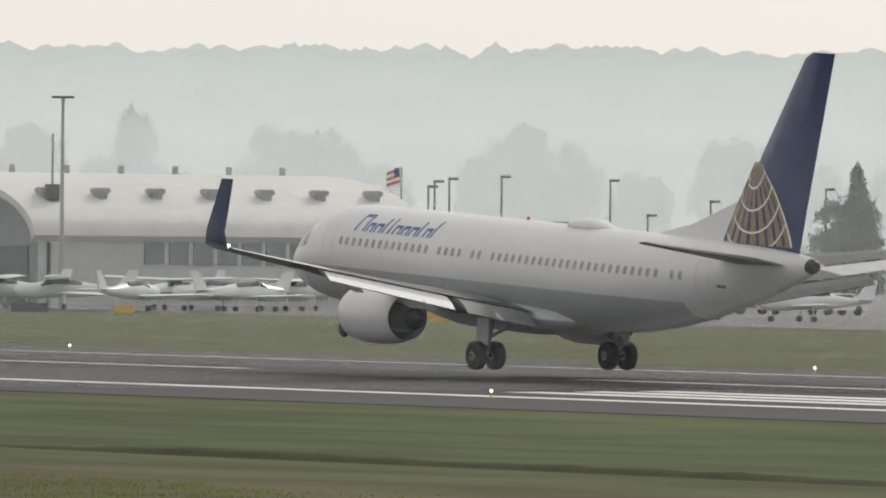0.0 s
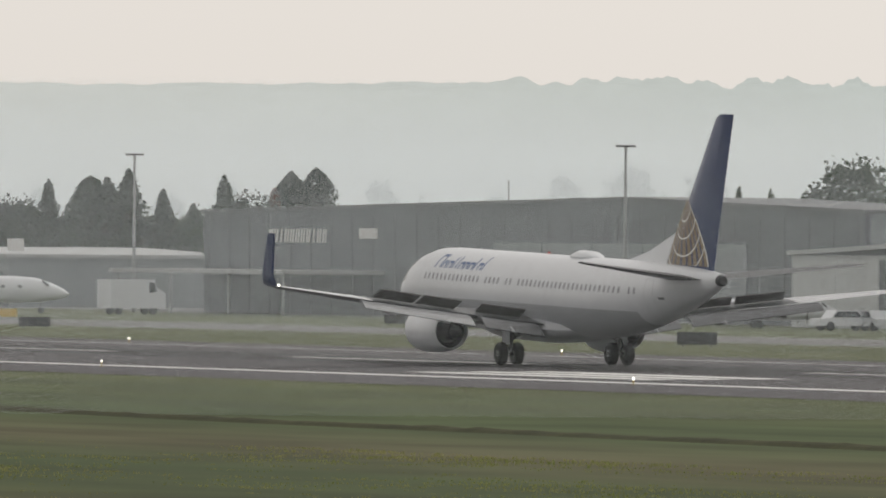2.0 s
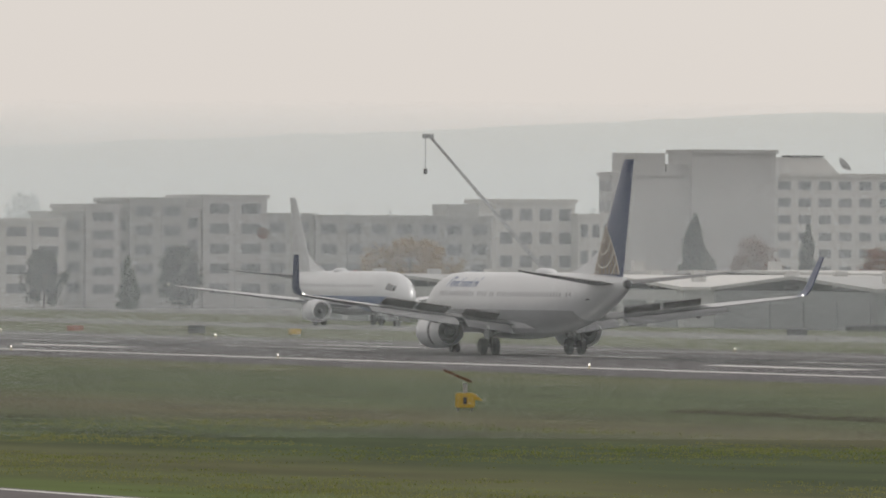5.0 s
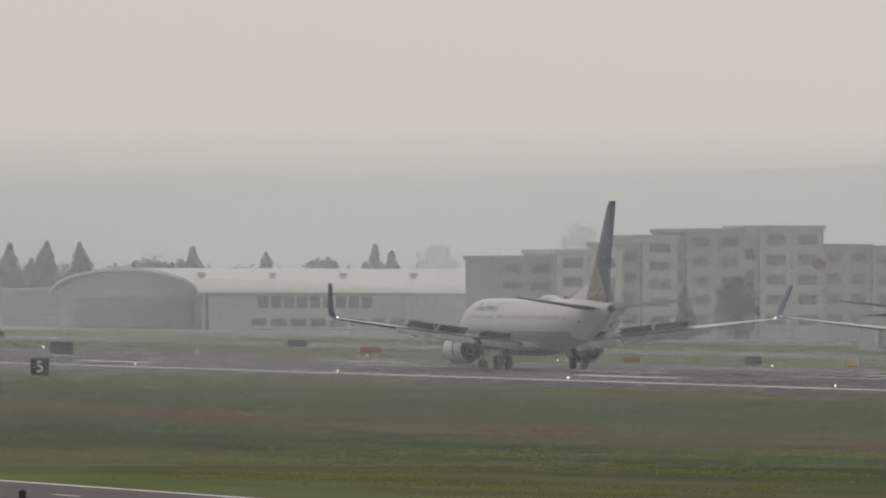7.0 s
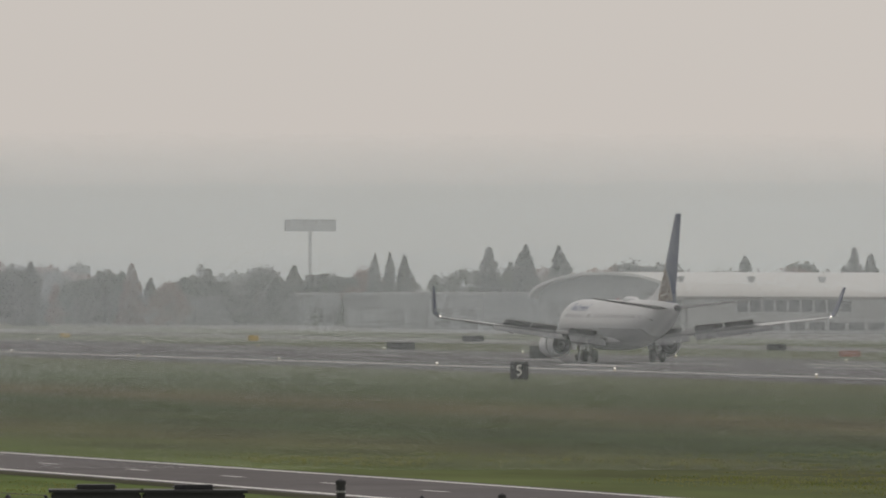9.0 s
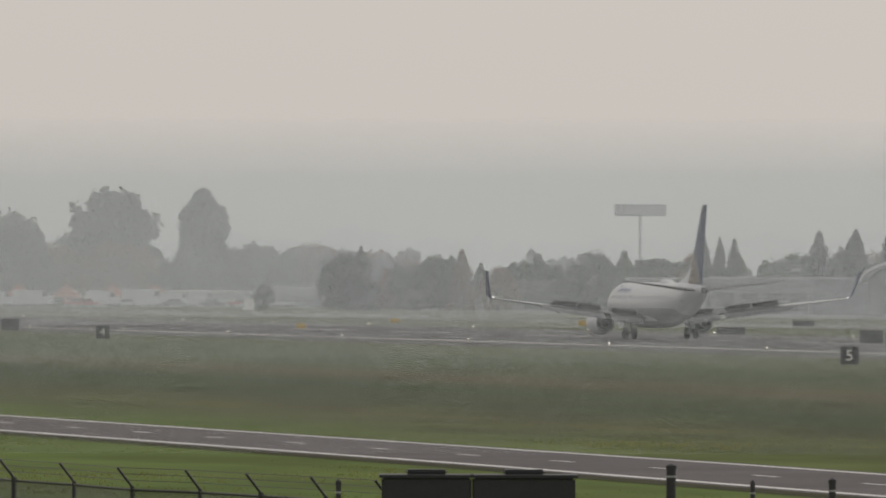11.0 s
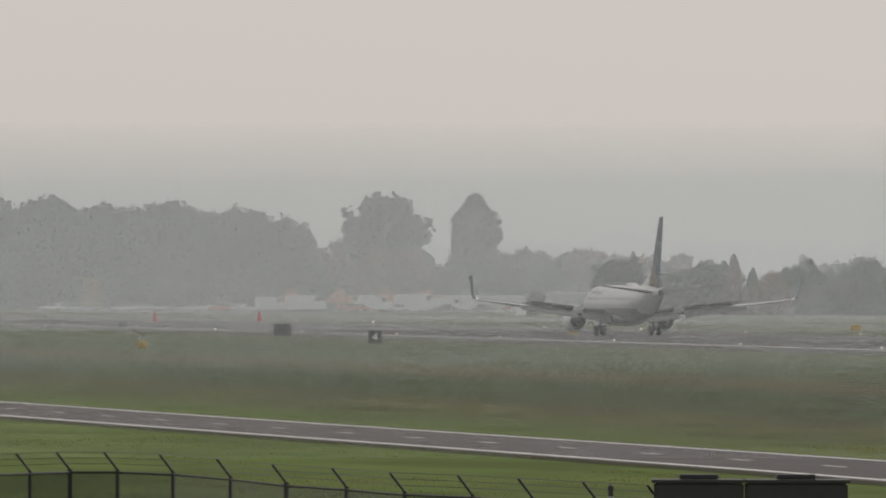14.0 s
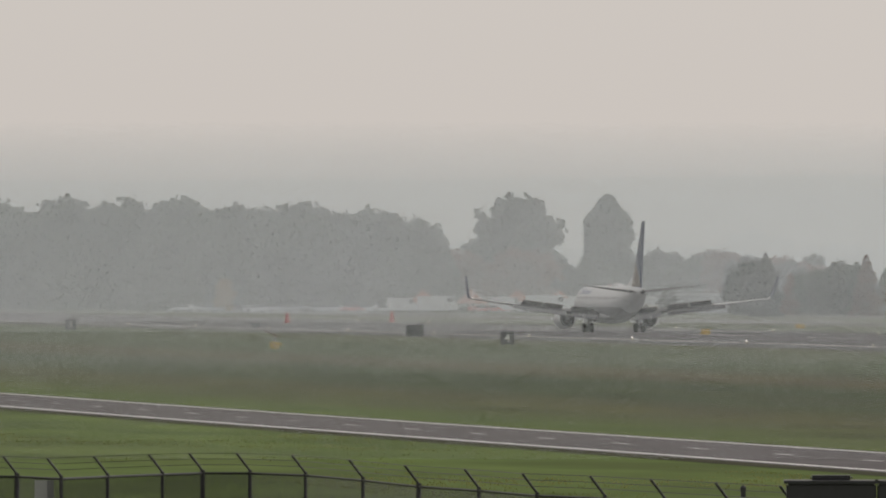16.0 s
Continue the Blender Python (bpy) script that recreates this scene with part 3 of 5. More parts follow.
    for dx in (-.2, .2):
        smooth(part("tyre", turned([(-.09, .2), (-.1, .28), (0, .345), (.1, .28), (.09, .2)], "x", 20), "tyre", g, m=pose(dx, GEAR - 4.0, .345)))
    for dx in (-.38, .38):
        part("gear_door", box(dx - .015, dx + .015, GEAR - 4.6, GEAR - 3.0, .95, 1.6), "white", g)
    # fin
    def fin_sec(z):
        le = np.interp(z, [5.0, 7.0, 12.72], [31.35, 33.0, 37.25])
        te = np.interp(z, [5.0, 12.72], [37.05, 39.1])
        return le, te
    rr = []
    for z in (4.9, 7.0, 9.8, 12.5, 12.72):
        le, te = fin_sec(z)
        t = .30 if z < 7.5 else .2 if z < 12 else .12
        if z > 12.6:
            le += .35
        c = te - le
        rr.append([Vector((t * h, GEAR - le - c * s, z)) for s, h in ((0, 0), (.06, .5), (.3, 1), (.7, .6), (1, .06), (1, -.06), (.7, -.6), (.3, -1), (.06, -.5))])
    fin = smooth(part("fin", loft(rr), "navy" if livery == "gold" else "greyp", P, "navy blue tail fin with a gold globe" if livery == "gold" else "pale grey tail fin"), 30)
    dors = [[Vector((.02, GEAR - 26.6, 5.2)), Vector((-.02, GEAR - 26.6, 5.2)), Vector((0, GEAR - 26.6, 5.3))],
            [Vector((.12, GEAR - 29.5, 5.0)), Vector((-.12, GEAR - 29.5, 5.0)), Vector((0, GEAR - 29.5, 5.85))],
            [Vector((.2, GEAR - 32.7, 4.8)), Vector((-.2, GEAR - 32.7, 4.8)), Vector((0, GEAR - 32.75, 6.9))],
            [Vector((.36, GEAR - 33.4, 4.8)), Vector((-.36, GEAR - 33.4, 4.8)), Vector((0, GEAR - 33.1, 5.0))]]
    smooth(part("dorsal_fin", loft(dors), "white", P, "white dorsal fin"), 50)
    part("beacon_lamp", turned([(0, .08), (.1, .05), (.13, .02)], "z", 8), "red", P, m=pose(0, GEAR - 17.5, 5.4))
    if livery == "gold":
        # globe: gold meridians fan from the leading edge, crossed by pale parallels
        top = Vector((34.05, 8.75))
        for side in (-1, 1):
            def at(r, a):
                # a = 0 along the leading edge, 1 along the rounded rear rim
                d0 = Vector((-2.35, -3.2)).normalized()
                d1 = Vector((.85, -.5)).normalized() * (1 - r / 4.6) + Vector((2.5, -3.4)).normalized() * (r / 4.6)
                d = (d0 * (1 - a) + d1 * a)
                d = d.normalized()
                p = top + d * (r * (1.0 + .05 * math.sin(a * math.pi)))
                if p.y < 5.32:
                    p = top + d * ((top.y - 5.32) / -d.y)
                s_, z_ = p
                le, te = fin_sec(z_)
                q = min(max((s_ - le) / (te - le), 0), 1)
                h = np.interp(q, [0, .06, .3, .7, 1], [0, .5, 1, .6, .06]) * np.interp(z_, [4.9, 7, 9.8], [.3, .3, .2])
                return Vector((side * (h + .02), GEAR - s_, z_))
            for i in range(9):
                bm = bmesh.new()
                a0, a1 = (i + .16) / 9, (i + .84) / 9
                prev = None
                for r in np.linspace(.35, 4.4, 14):
                    cur = (bm.verts.new(at(r, a0)), bm.verts.new(at(r, a1)))
                    if prev:
                        bm.faces.new((prev[0], prev[1], cur[1], cur[0]))
                    prev = cur
                part("globe_stripe", bm, "gold", fin, "dull gold meridian stripe")
            for r in (1.0, 1.8, 2.6, 3.4):
                bm = bmesh.new()
                prev = None
                for a in np.linspace(0, 1, 20):
                    cur = []
                    for dr in (-.04, .04):
                        p = at(r + dr + .25 * math.sin(a * math.pi), a)
                        p.x += side * .012
                        cur.append(bm.verts.new(p))
                    if prev:
                        bm.faces.new((prev[0], prev[1], cur[1], cur[0]))
                    prev = cur
                part("globe_ring", bm, "signwhite", fin, "thin white parallel line")
            bm = bmesh.new()
            prev = None
            for r in np.linspace(.1, 4.5, 20):
                cur = []
                for a in (.985, 1.02):
                    p = at(r, a)
                    p.x += side * .012
                    cur.append(bm.verts.new(p))
                if prev:
                    bm.faces.new((prev[0], prev[1], cur[1], cur[0]))
                prev = cur
            part("globe_ring", bm, "signwhite", fin, "thin white parallel line")
    return P, moving


jetliner, jet_moving = airliner(pose(XC, 391.9, 0.9), "white twin-engine airliner with navy gold tail, landing on the runway")
taxi_liner, taxi_moving = airliner(pose(330, 1020, 0), "white airliner with blue lower hull, taxiing towards the hangars", winglets=False, landing=False, livery="blue")


# ---- buildings beyond the runway ----
def house(name, x0, x1, y0, y1, h, wall, roof, label, cat="hangar", ridge=0.0, over=0.3):
    """A shed with walls and a roof slab; ridge along x at mid-depth of y."""
    T = thing(name, pose(x0, y0, 0), label, cat)
    w, d = x1 - x0, y1 - y0
    part("wall", box(0, w, 0, d, 0, h), wall, T)
    o = over
    prof = [Vector((0, -o, h - .02)), Vector((0, d / 2, h + ridge)), Vector((0, d + o, h - .02)), Vector((0, d + o, h + .3)), Vector((0, d / 2, h + ridge + .3)), Vector((0, -o, h + .3))]
    part("roof", loft([[p + Vector((-o, 0, 0)) for p in prof], [p + Vector((w + o, 0, 0)) for p in prof]]), roof, T)
    return T


def panel_x(parent, name, y0, y1, z0, z1, mat, x=0.0, d=0.12, label=""):
    return part(name, box(x - d, x + .05, y0, y1, z0, z1), mat, parent, label)


def panel_y(parent, name, x0, x1, z0, z1, mat, y=0.0, d=0.12, label=""):
    return part(name, box(x0, x1, y - d, y + .05, z0, z1), mat, parent, label)


def arched_hangar(x0, y0, length, span, eave, rise, wall, label, vents=0):
    T = thing("arched_hangar", pose(x0, y0, 0), label, "hangar")
    part("side_wall", box(0, length, 0, .4, 0, eave), wall, T)
    part("rear_wall", box(length - .4, length, .4, span, 0, eave), wall, T)
    arc = [(span / 2 - (span / 2 + .5) * math.cos(a), eave - .3 + (rise + .3) * math.sin(a)) for a in np.linspace(0, math.pi, 25)]
    inner = [(span / 2 - (span / 2 + .1) * math.cos(a), eave - .7 + (rise + .3) * math.sin(a)) for a in np.linspace(math.pi, 0, 25)]
    prof = arc + inner
    smooth(part("vaulted_roof", loft([[Vector((-.8, y, z)) for y, z in prof], [Vector((length, y, z)) for y, z in prof]]), "whiteroof", T, "pale barrel-vaulted roof"), 30)
    gable = [(0, 0)] + [(span / 2 - span / 2 * math.cos(a), eave - .4 + rise * math.sin(a)) for a in np.linspace(0, math.pi, 19)] + [(span, 0)]
    part("gable_wall", prism([(.6, y, z) for y, z in gable], (.3, 0, 0)), "greywall", T, "grey arched end wall")
    n = 6
    for i in range(n):
        panel_x(T, "door_leaf", span * (.08 + .84 * i / n), span * (.08 + .84 * (i + 1) / n) - .15, 0, eave * .8, "darkwall", .44, .1)
    for i in range(9):
        panel_y(T, "window", 8 + i * 1.9, 9.5 + i * 1.9, eave * .56, eave * .86, "window")
        panel_y(T, "window", 7 + i * 2.9, 9.2 + i * 2.9, eave * .1, eave * .3, "window")
    for i in range(vents):
        x, y = 1.5 + i * length / vents, span * .094
        foot = eave + rise * .5
        v = part("roof_vent", box(x, x + .7, y - .35, y + .35, foot - .5, foot + .55), "galv", T)
        part("vent_hood", box(x - .2, x + .9, y - .55, y + .55, foot + .55, foot + .95, bevel=.1), "galv", v)
        part("ridge_vent", tube((x + .3, span * .5, eave + rise - .2), (x + .3, span * .5, eave + rise + .55), .22), "galv", T)
    return T


H1 = arched_hangar(400, 690, 30, 29, 5.0, 3.9, "palewall", "large white barrel-vaulted hangar with grey arched front", 7)
part("roof_mast", tube((2, 2, 8), (2, 2, 11.5), .08), "galv", H1)
part("speaker_box", box(1.6, 2.4, 1.7, 2.3, 7.0, 8.1), "darkm", H1)
low = house("terminal_annexe", 440, 470, 735, 790, 5.6, "palewall", "darkroof", "low pale annexe building with flat dark roof", "building")
for i in range(7):
    panel_x(low, "window", 2 + i * 6, 5.5 + i * 6, 1.2, 2.6, "window")
grn = house("green_roofed_building", 427, 439, 800, 810, 5.1, "greywall", "greenroof", "small building with a pale green pitched roof", "building", ridge=1.35)
for x in (-.35, 12.35):
    part("gable_trim", prism([(x, -.5, 5.0), (x, 5, 6.4), (x, 10.5, 5.0), (x, 10.5, 5.5), (x, 5, 6.95), (x, -.5, 5.5)], (.35, 0, 0)), "whiteroof", grn)
whh = house("white_hangar", 385, 391, 756.5, 791, 5.3, "greyroof", "greyroof", "pale hangar with sliding doors, one leaf open", "hangar", ridge=.55)
panel_x(whh, "door_opening", 16, 19.8, .9, 5.0, "darkwall")
for y in (1, 8.5, 20, 27):
    panel_x(whh, "door_leaf", y, y + 6.9, .05, 5.0, "palewall")
lng = house("long_grey_building", 447, 462, 790, 890, 6.6, "greywall", "darkroof", "long low grey building with dark flat roof", "building")
for i in range(8):
    panel_x(lng, "wall_bay", 4 + i * 20, 20 + i * 20, .2, 4.4, "palewall")
# dark hangar with a shallow gable towards the runway
big = thing("dark_hangar", pose(392, 793, 0), "huge dark grey hangar with a shallow gable", "hangar")
D, C = 124.0, 41.6                    # width, and where the crest lies
front = [(0, 0, 0), (0, D, 0), (0, D, 8.2), (0, C, 9.3), (0, 0, 8.35)]
part("front_wall", prism([(p[0] + .2, p[1], p[2]) for p in front], (.4, 0, 0)), "darkwall", big)
part("side_wall", box(.4, 14, 0, .4, 0, 8.35), "greywall", big)
part("rear_wall", box(.4, 14, D - .4, D, 0, 8.2), "darkwall", big)
rf = [Vector((0, -.5, 8.35)), Vector((0, C, 9.3)), Vector((0, D + .5, 8.2)), Vector((0, D + .5, 8.5)), Vector((0, C, 9.6)), Vector((0, -.5, 8.65))]
part("roof", loft([[p + Vector((-.3, 0, 0)) for p in rf], [p + Vector((14, 0, 0)) for p in rf]]), "darkroof", big, "dark low-pitched roof")
for i in range(5):
    panel_x(big, "door_leaf", 20 + i * 9.2, 29 + i * 9.2, 0, 6.0, "greywall")
for i in range(30):
    panel_x(big, "cladding_rib", 1 + i * 4.2, 1.12 + i * 4.2, 6.2 if 20 < 1 + i * 4.2 < 66 else 0, 8.1, "darkroof", d=.06)
panel_x(big, "pale_window", 88.5, 92, 6.2, 7.05, "whiteroof")
part("canopy", box(-9, 0, 87, 123, 3.3, 3.6), "greyroof", big, "thin pale entrance canopy")
for y in (88, 99, 111, 122):
    part("canopy_post", tube((-8.5, y, 0), (-8.5, y, 3.3), .12), "galv", big)
for i in range(11):                   # title in plain slanted bars
    s = 98.6 + i * 1.1
    for a in ((.35,) if i in (2, 8) else (.12, .62)):
        b0 = s + a
        part("title_bar", prism([(-.08, b0, 5.85), (-.08, b0 + .2, 5.85), (-.08, b0, 6.95), (-.08, b0 - .2, 6.95)], (.08, 0, 0)), "signwhite", big, "white lettering bar")
part("roof_beacon", tube((4, 72, 8.9), (4, 72, 10.9), .07), "galv", big)
part("beacon_bar", box(3, 5, 70.5, 73.5, 9.1, 9.3), "galv", big)
for x0, y0, w, d, h, wall, roof, ridge in ((372, 1012, 26, 44, 3.5, "greywall", "greyroof", 1.1), (371, 1062, 26, 42, 3.5, "palewall", "whiteroof", 1.1), (368, 1112, 24, 60, 3.5, "palewall", "greyroof", 1.0),
                                           (392, 960, 22, 46, 4.3, "greywall", "greyroof", .6), (400, 1060, 30, 140, 4.6, "palewall", "whiteroof", .4)):
    sh_ = house("storage_shed", x0, x0 + w, y0, y0 + d, h, wall, roof, "low pale metal shed with shallow roof", "shed", ridge=ridge)
    k = int(d // 9)
    for i in range(k):
        panel_x(sh_, "roller_door", 1.5 + i * 9, 8 + i * 9, 0, h * .72, "greywall")
    for i in range(3):
        part("roof_vent", box(4, 5.2, d * (.2 + .3 * i), d * (.2 + .3 * i) + .9, h + .2, h + 1.4 + ridge * .4), "whiteroof", sh_)


def block(name, x0, x1, y0, y1, h, wall, label, floors, cols_x, cols_y, cat="building", z0=1.5):
    T = thing(name, pose(x0, y0, 0), label, cat)
    w, d = x1 - x0, y1 - y0
    part("wall", box(0, w, 0, d, 0, h), wall, T)
    part("parapet", box(-.25, w + .25, -.25, d + .25, h, h + .5), wall, T)
    fh = (h - z0) / floors
    for f in range(floors):
        for i in range(cols_y):
            y = d * (i + .5) / cols_y
            q = d / cols_y * .3
            panel_x(T, "window", y - q, y + q, z0 + f * fh + fh * .25, z0 + f * fh + fh * .75, "window", .02)
        for i in range(cols_x):
            x = w * (i + .5) / cols_x
            q = w / cols_x * .3
            panel_y(T, "window", x - q, x + q, z0 + f * fh + fh * .25, z0 + f * fh + fh * .75, "window", .02)
    return T


def far(b, d):
    return d * math.sin(radians(b)), d * math.cos(radians(b))


# hotel: a taller windowless core and a wing of windows
x, y = far(19.688, 1560)
hotel = block("hotel", x, x + 19.6, y, y + 12, 17.0, "beige", "pale seven-storey hotel block with rows of windows", 7, 7, 0)
block("stair_core", x - 11.5, x, y - .5, y + 9, 20.0, "pinkbrick", "plain pinkish windowless tower of the hotel", 1, 0, 0)
wing = block("hotel_wing", x - 22.2, x - 11.5, y + .5, y + 5.5, 17.0, "pinkbrick", "pinkish plain hotel wing with a roof plant box", 6, 0, 2)
part("plant_room", box(1.6, 7.5, .5, 4.5, 17.0, 20.0), "pinkbrick", wing)
part("core_step", box(7.7, 10.7, .5, 4.5, 17.0, 18.6), "pinkbrick", wing)
part("roof_light", prism([(.3, 4, 17.3), (10, 4, 17.3), (7.8, 4, 19.6), (.3, 4, 19.6)], (0, 3, 0)), "whiteroof", hotel, "white sloping roof light")
part("roof_light_cap", box(3, 7.6, 2.3, 5.7, 19.6, 19.85), "darkroof", hotel)
part("satellite_dish", turned([(0, .1), (.3, .8), (.6, 1.1)], "x", 16), "galv", hotel, m=pose(10.8, 4, 18.4, 0, -40, 0))
# apartments: a row of stepped blocks, shoulder to shoulder
YA = 1400.0
for k, (b0, b1, h, mat) in enumerate(((15.70, 15.98, 10.1, "tan"), (15.98, 16.29, 10.9, "beige"), (16.29, 16.39, 11.8, "tan"), (16.39, 16.555, 12.7, "pinkbrick"), (16.555, 16.60, 11.8, "tan"), (16.60, 16.87, 13.5, "tan"), (16.87, 16.95, 12.2, "pinkbrick"),
                                      (16.95, 17.255, 13.9, "pinkbrick"), (17.255, 17.49, 11.7, "tan"), (17.49, 18.33, 11.5, "tan"))):
    x0, x1 = YA * math.tan(radians(b0)), YA * math.tan(radians(b1))
    w = x1 - x0
    ap = block("apartment_block", x0 + .02, x1 - .02, YA - (.8 if k % 2 else 0), YA + 14, h - .5, mat, "tan multi-storey apartment block with dark windows", 5 if h > 12.5 else 4, max(1, round(w / 3.4)), 0, z0=1.2)
    if w > 5:
        for i in range(int(w // 7)):
            part("downpipe", box(4 + i * 7, 4.12 + i * 7, -.12, 0, 0, h - .6), "greyroof", ap)
    if w > 18:
        part("roof_house", box(w - 4.8, w - .8, 3, 9, h, h + 1.4), mat, ap)
    if k == 7:
        part("round_emblem", turned([(0, .75), (.12, .75)], "y", 20), "rust", ap, "dull red round emblem", m=pose(w * .93, -.06, 9.2, 0, 0, 180))
x, y = far(18.36, 1500)
block("office_block", x, x + 10.4, y, y + 12, 13.2, "beige", "pale office block behind the apartments", 4, 4, 0)
x, y = far(18.72, 1500)
block("office_block", x + .9, x + 5.5, y, y + 12, 11.4, "beige", "pale lower office block beside the hotel", 3, 3, 0)
# mobile crane boom above the blocks
x, y = far(18.67, 1480)
crane = thing("mobile_crane", pose(x, y, 0), "grey lattice boom of a mobile crane", "crane")
tip = Vector((-16.4, 2.0, 21.2))
part("crane_cab", box(-2, 3, -1.5, 1.5, 0, 3.2, bevel=.2), "yellow", crane)
part("boom", tube((0, 0, 2.5), tip, .34, .2, 4), "galv", crane)
part("boom_head", box(tip.x - .9, tip.x + .4, tip.y - .3, tip.y + .3, tip.z - .2, tip.z + .35), "galv", crane)
part("hoist_cable", tube(tip + Vector((-.6, 0, 0)), tip + Vector((-.6, 0, -4)), .03), "darkm", crane)
part("hook_block", box(tip.x - .8, tip.x - .4, tip.y - .2, tip.y + .2, tip.z - 4.6, tip.z - 3.9), "darkm", crane)
# far side of the field
arched_hangar(418, 1640, 52, 88, 5.6, 3.2, "palewall", "long grey hangar with a shallow arched front", 5)
for b0, d, h, w, mat, rf in ((11.8, 2040, 4.6, 60, "darkwall", "darkroof"), (12.2, 2060, 5.2, 190, "greywall", "greyroof"), (13.1, 1850, 5.4, 70, "greywall", "greyroof"), (12.85, 1900, 5.0, 50, "darkwall", "darkroof"),
                             (10.9, 2150, 3.2, 90, "greywall", "greyroof"), (9.9, 2200, 2.6, 60, "palewall", "whiteroof")):
    x, y = far(b0, d)
    fb = house("far_depot", x, x + 30, y - w / 2, y + w / 2, h, mat, rf, "low grey depot building across the field", "building")
    for i in range(4):
        panel_x(fb, "wall_bay", w * (.05 + .24 * i), w * (.22 + .24 * i), .2, h * .6, "darkwall" if mat == "greywall" else "greywall")
x, y = far(12.52, 2200)
bb = thing("billboard", pose(x, y, 0, 0, 0, -12), "grey billboard on a single tall post", "billboard")
part("post", tube((0, 0, 0), (0, 0, 16.8), .3), "galv", bb)
part("board", box(-4.7, 4.7, -.4, .4, 16.7, 18.8), "darkwall", bb)
part("poster", box(-4.5, 4.5, -.46, -.41, 16.9, 18.6), "greyroof", bb)


# ---- apron lamp masts, signs, lights ----
def mast(b, d, h, label="tall slim apron lighting mast with a flat lamp head"):
    T = thing("apron_lamp_mast", spot(b, d, 0, -b), label, "lamp mast", "apron lamp masts")
    part("pole", tube((0, 0, 0), (0, 0, h), .17, .09), "galv", T)
    part("lamp_head", box(-.75, .75, -.3, .3, h, h + .14), "darkm", T)
    part("head_bracket", box(-.12, .12, -.12, .12, h - .35, h), "galv", T)


for b, d, h in ((30.2, 784, 13.7), (27.66, 815, 12.1), (28.32, 845, 11.6), (29.52, 850, 11.9), (25.157, 905, 13.3), (22.81, 985, 12.9), (27.22, 880, 11.0), (29.72, 770, 11.2)):
    mast(b, d, h)


def street_lamp(b, d, h):
    T = thing("street_lamp", spot(b, d, 0, -b), "dark street lamp with a short arm", "street lamp", "street lamps")
    part("pole", tube((0, 0, 0), (0, 0, h), .1, .07), "darkm", T)
    part("arm", box(-.1, .7, -.08, .08, h - .1, h + .1), "darkm", T)


for b, h in ((33.85, 8.5), (33.3, 7.5), (33.0, 6.4), (32.82, 9.0), (32.3, 9.2), (32.05, 9.0), (31.95, 8.4), (31.98, 8.8), (28.57, 8.0), (28.77, 7.8), (29.07, 8.0), (26.0 + 2.2, 8.2),
             (22.6, 8.6), (22.2, 8.2), (21.66, 8.5), (21.1, 8.2), (21.4, 8.3), (21.9, 8.4), (20.9, 8.5)):
    street_lamp(b, 900 if b > 26 else 1150, h)
fl = thing("floodlight_mast", spot(20.61, 1120, 0, -20), "floodlight mast with six round lamps", "floodlight")
part("pole", tube((0, 0, 0), (0, 0, 10.4), .12), "galv", fl)
for dx in (-.5, .5):
    for dz in (8.9, 9.6, 10.3):
        part("lamp", turned([(-.15, .1), (.0, .3), (.1, .32)], "y", 12), "darkm", fl, m=pose(dx, -.1, dz))
flag = thing("flagpole", spot(31.82, 820, 0, -31), "flagpole with a striped red and white flag", "flag")
part("pole", tube((0, 0, 0), (0, 0, 9.6), .06), "galv", flag)
for i in range(6):
    part("flag_stripe", prism([(-.1 - .0, 0, 9.5 - i * .2), (-1.0, .1, 9.2 - i * .2), (-1.0, .1, 9.0 - i * .2), (-.1, 0, 9.3 - i * .2)], (0, .03, 0)), "red" if i % 2 == 0 else "signwhite", flag)
part("flag_canton", box(-.5, -.1, -.05, .03, 9.0, 9.5), "navy", flag)


def digit(ch, parent, h, z, y):
    c = bpy.data.curves.new("digit", "FONT")
    c.body, c.size, c.align_x, c.extrude = ch, h * 1.38, "CENTER", .01
    tmp = bpy.data.objects.new("digit", c)
    me = bpy.data.meshes.new_from_object(tmp)
    me.materials.append(M["signwhite"])
    ob = new("digit", me)
    ob.parent = parent
    ob.matrix_basis = pose(0, y, z, 90, 0, 0)
    ob["label"] = "white painted numeral " + ch


def board(b, d, w, h, ch="", mat="black", label="", thick=.35, leg=.15, turn=None):
    T = thing("distance_sign" if ch else "taxiway_sign", spot(b, d, 0, -b if turn is None else turn), label, "sign", "" if ch else "airfield signs")
    part("sign_box", box(-w / 2, w / 2, -thick / 2, thick / 2, leg, h, bevel=.03), mat, T)
    for sx in (-.35, .35):
        part("leg", box(w * sx - .04, w * sx + .04, -.05, .05, 0, leg), "galv", T)
    if ch:
        digit(ch, T, h * .58, leg + (h - leg) * .2, -thick / 2 - .012)
    return T


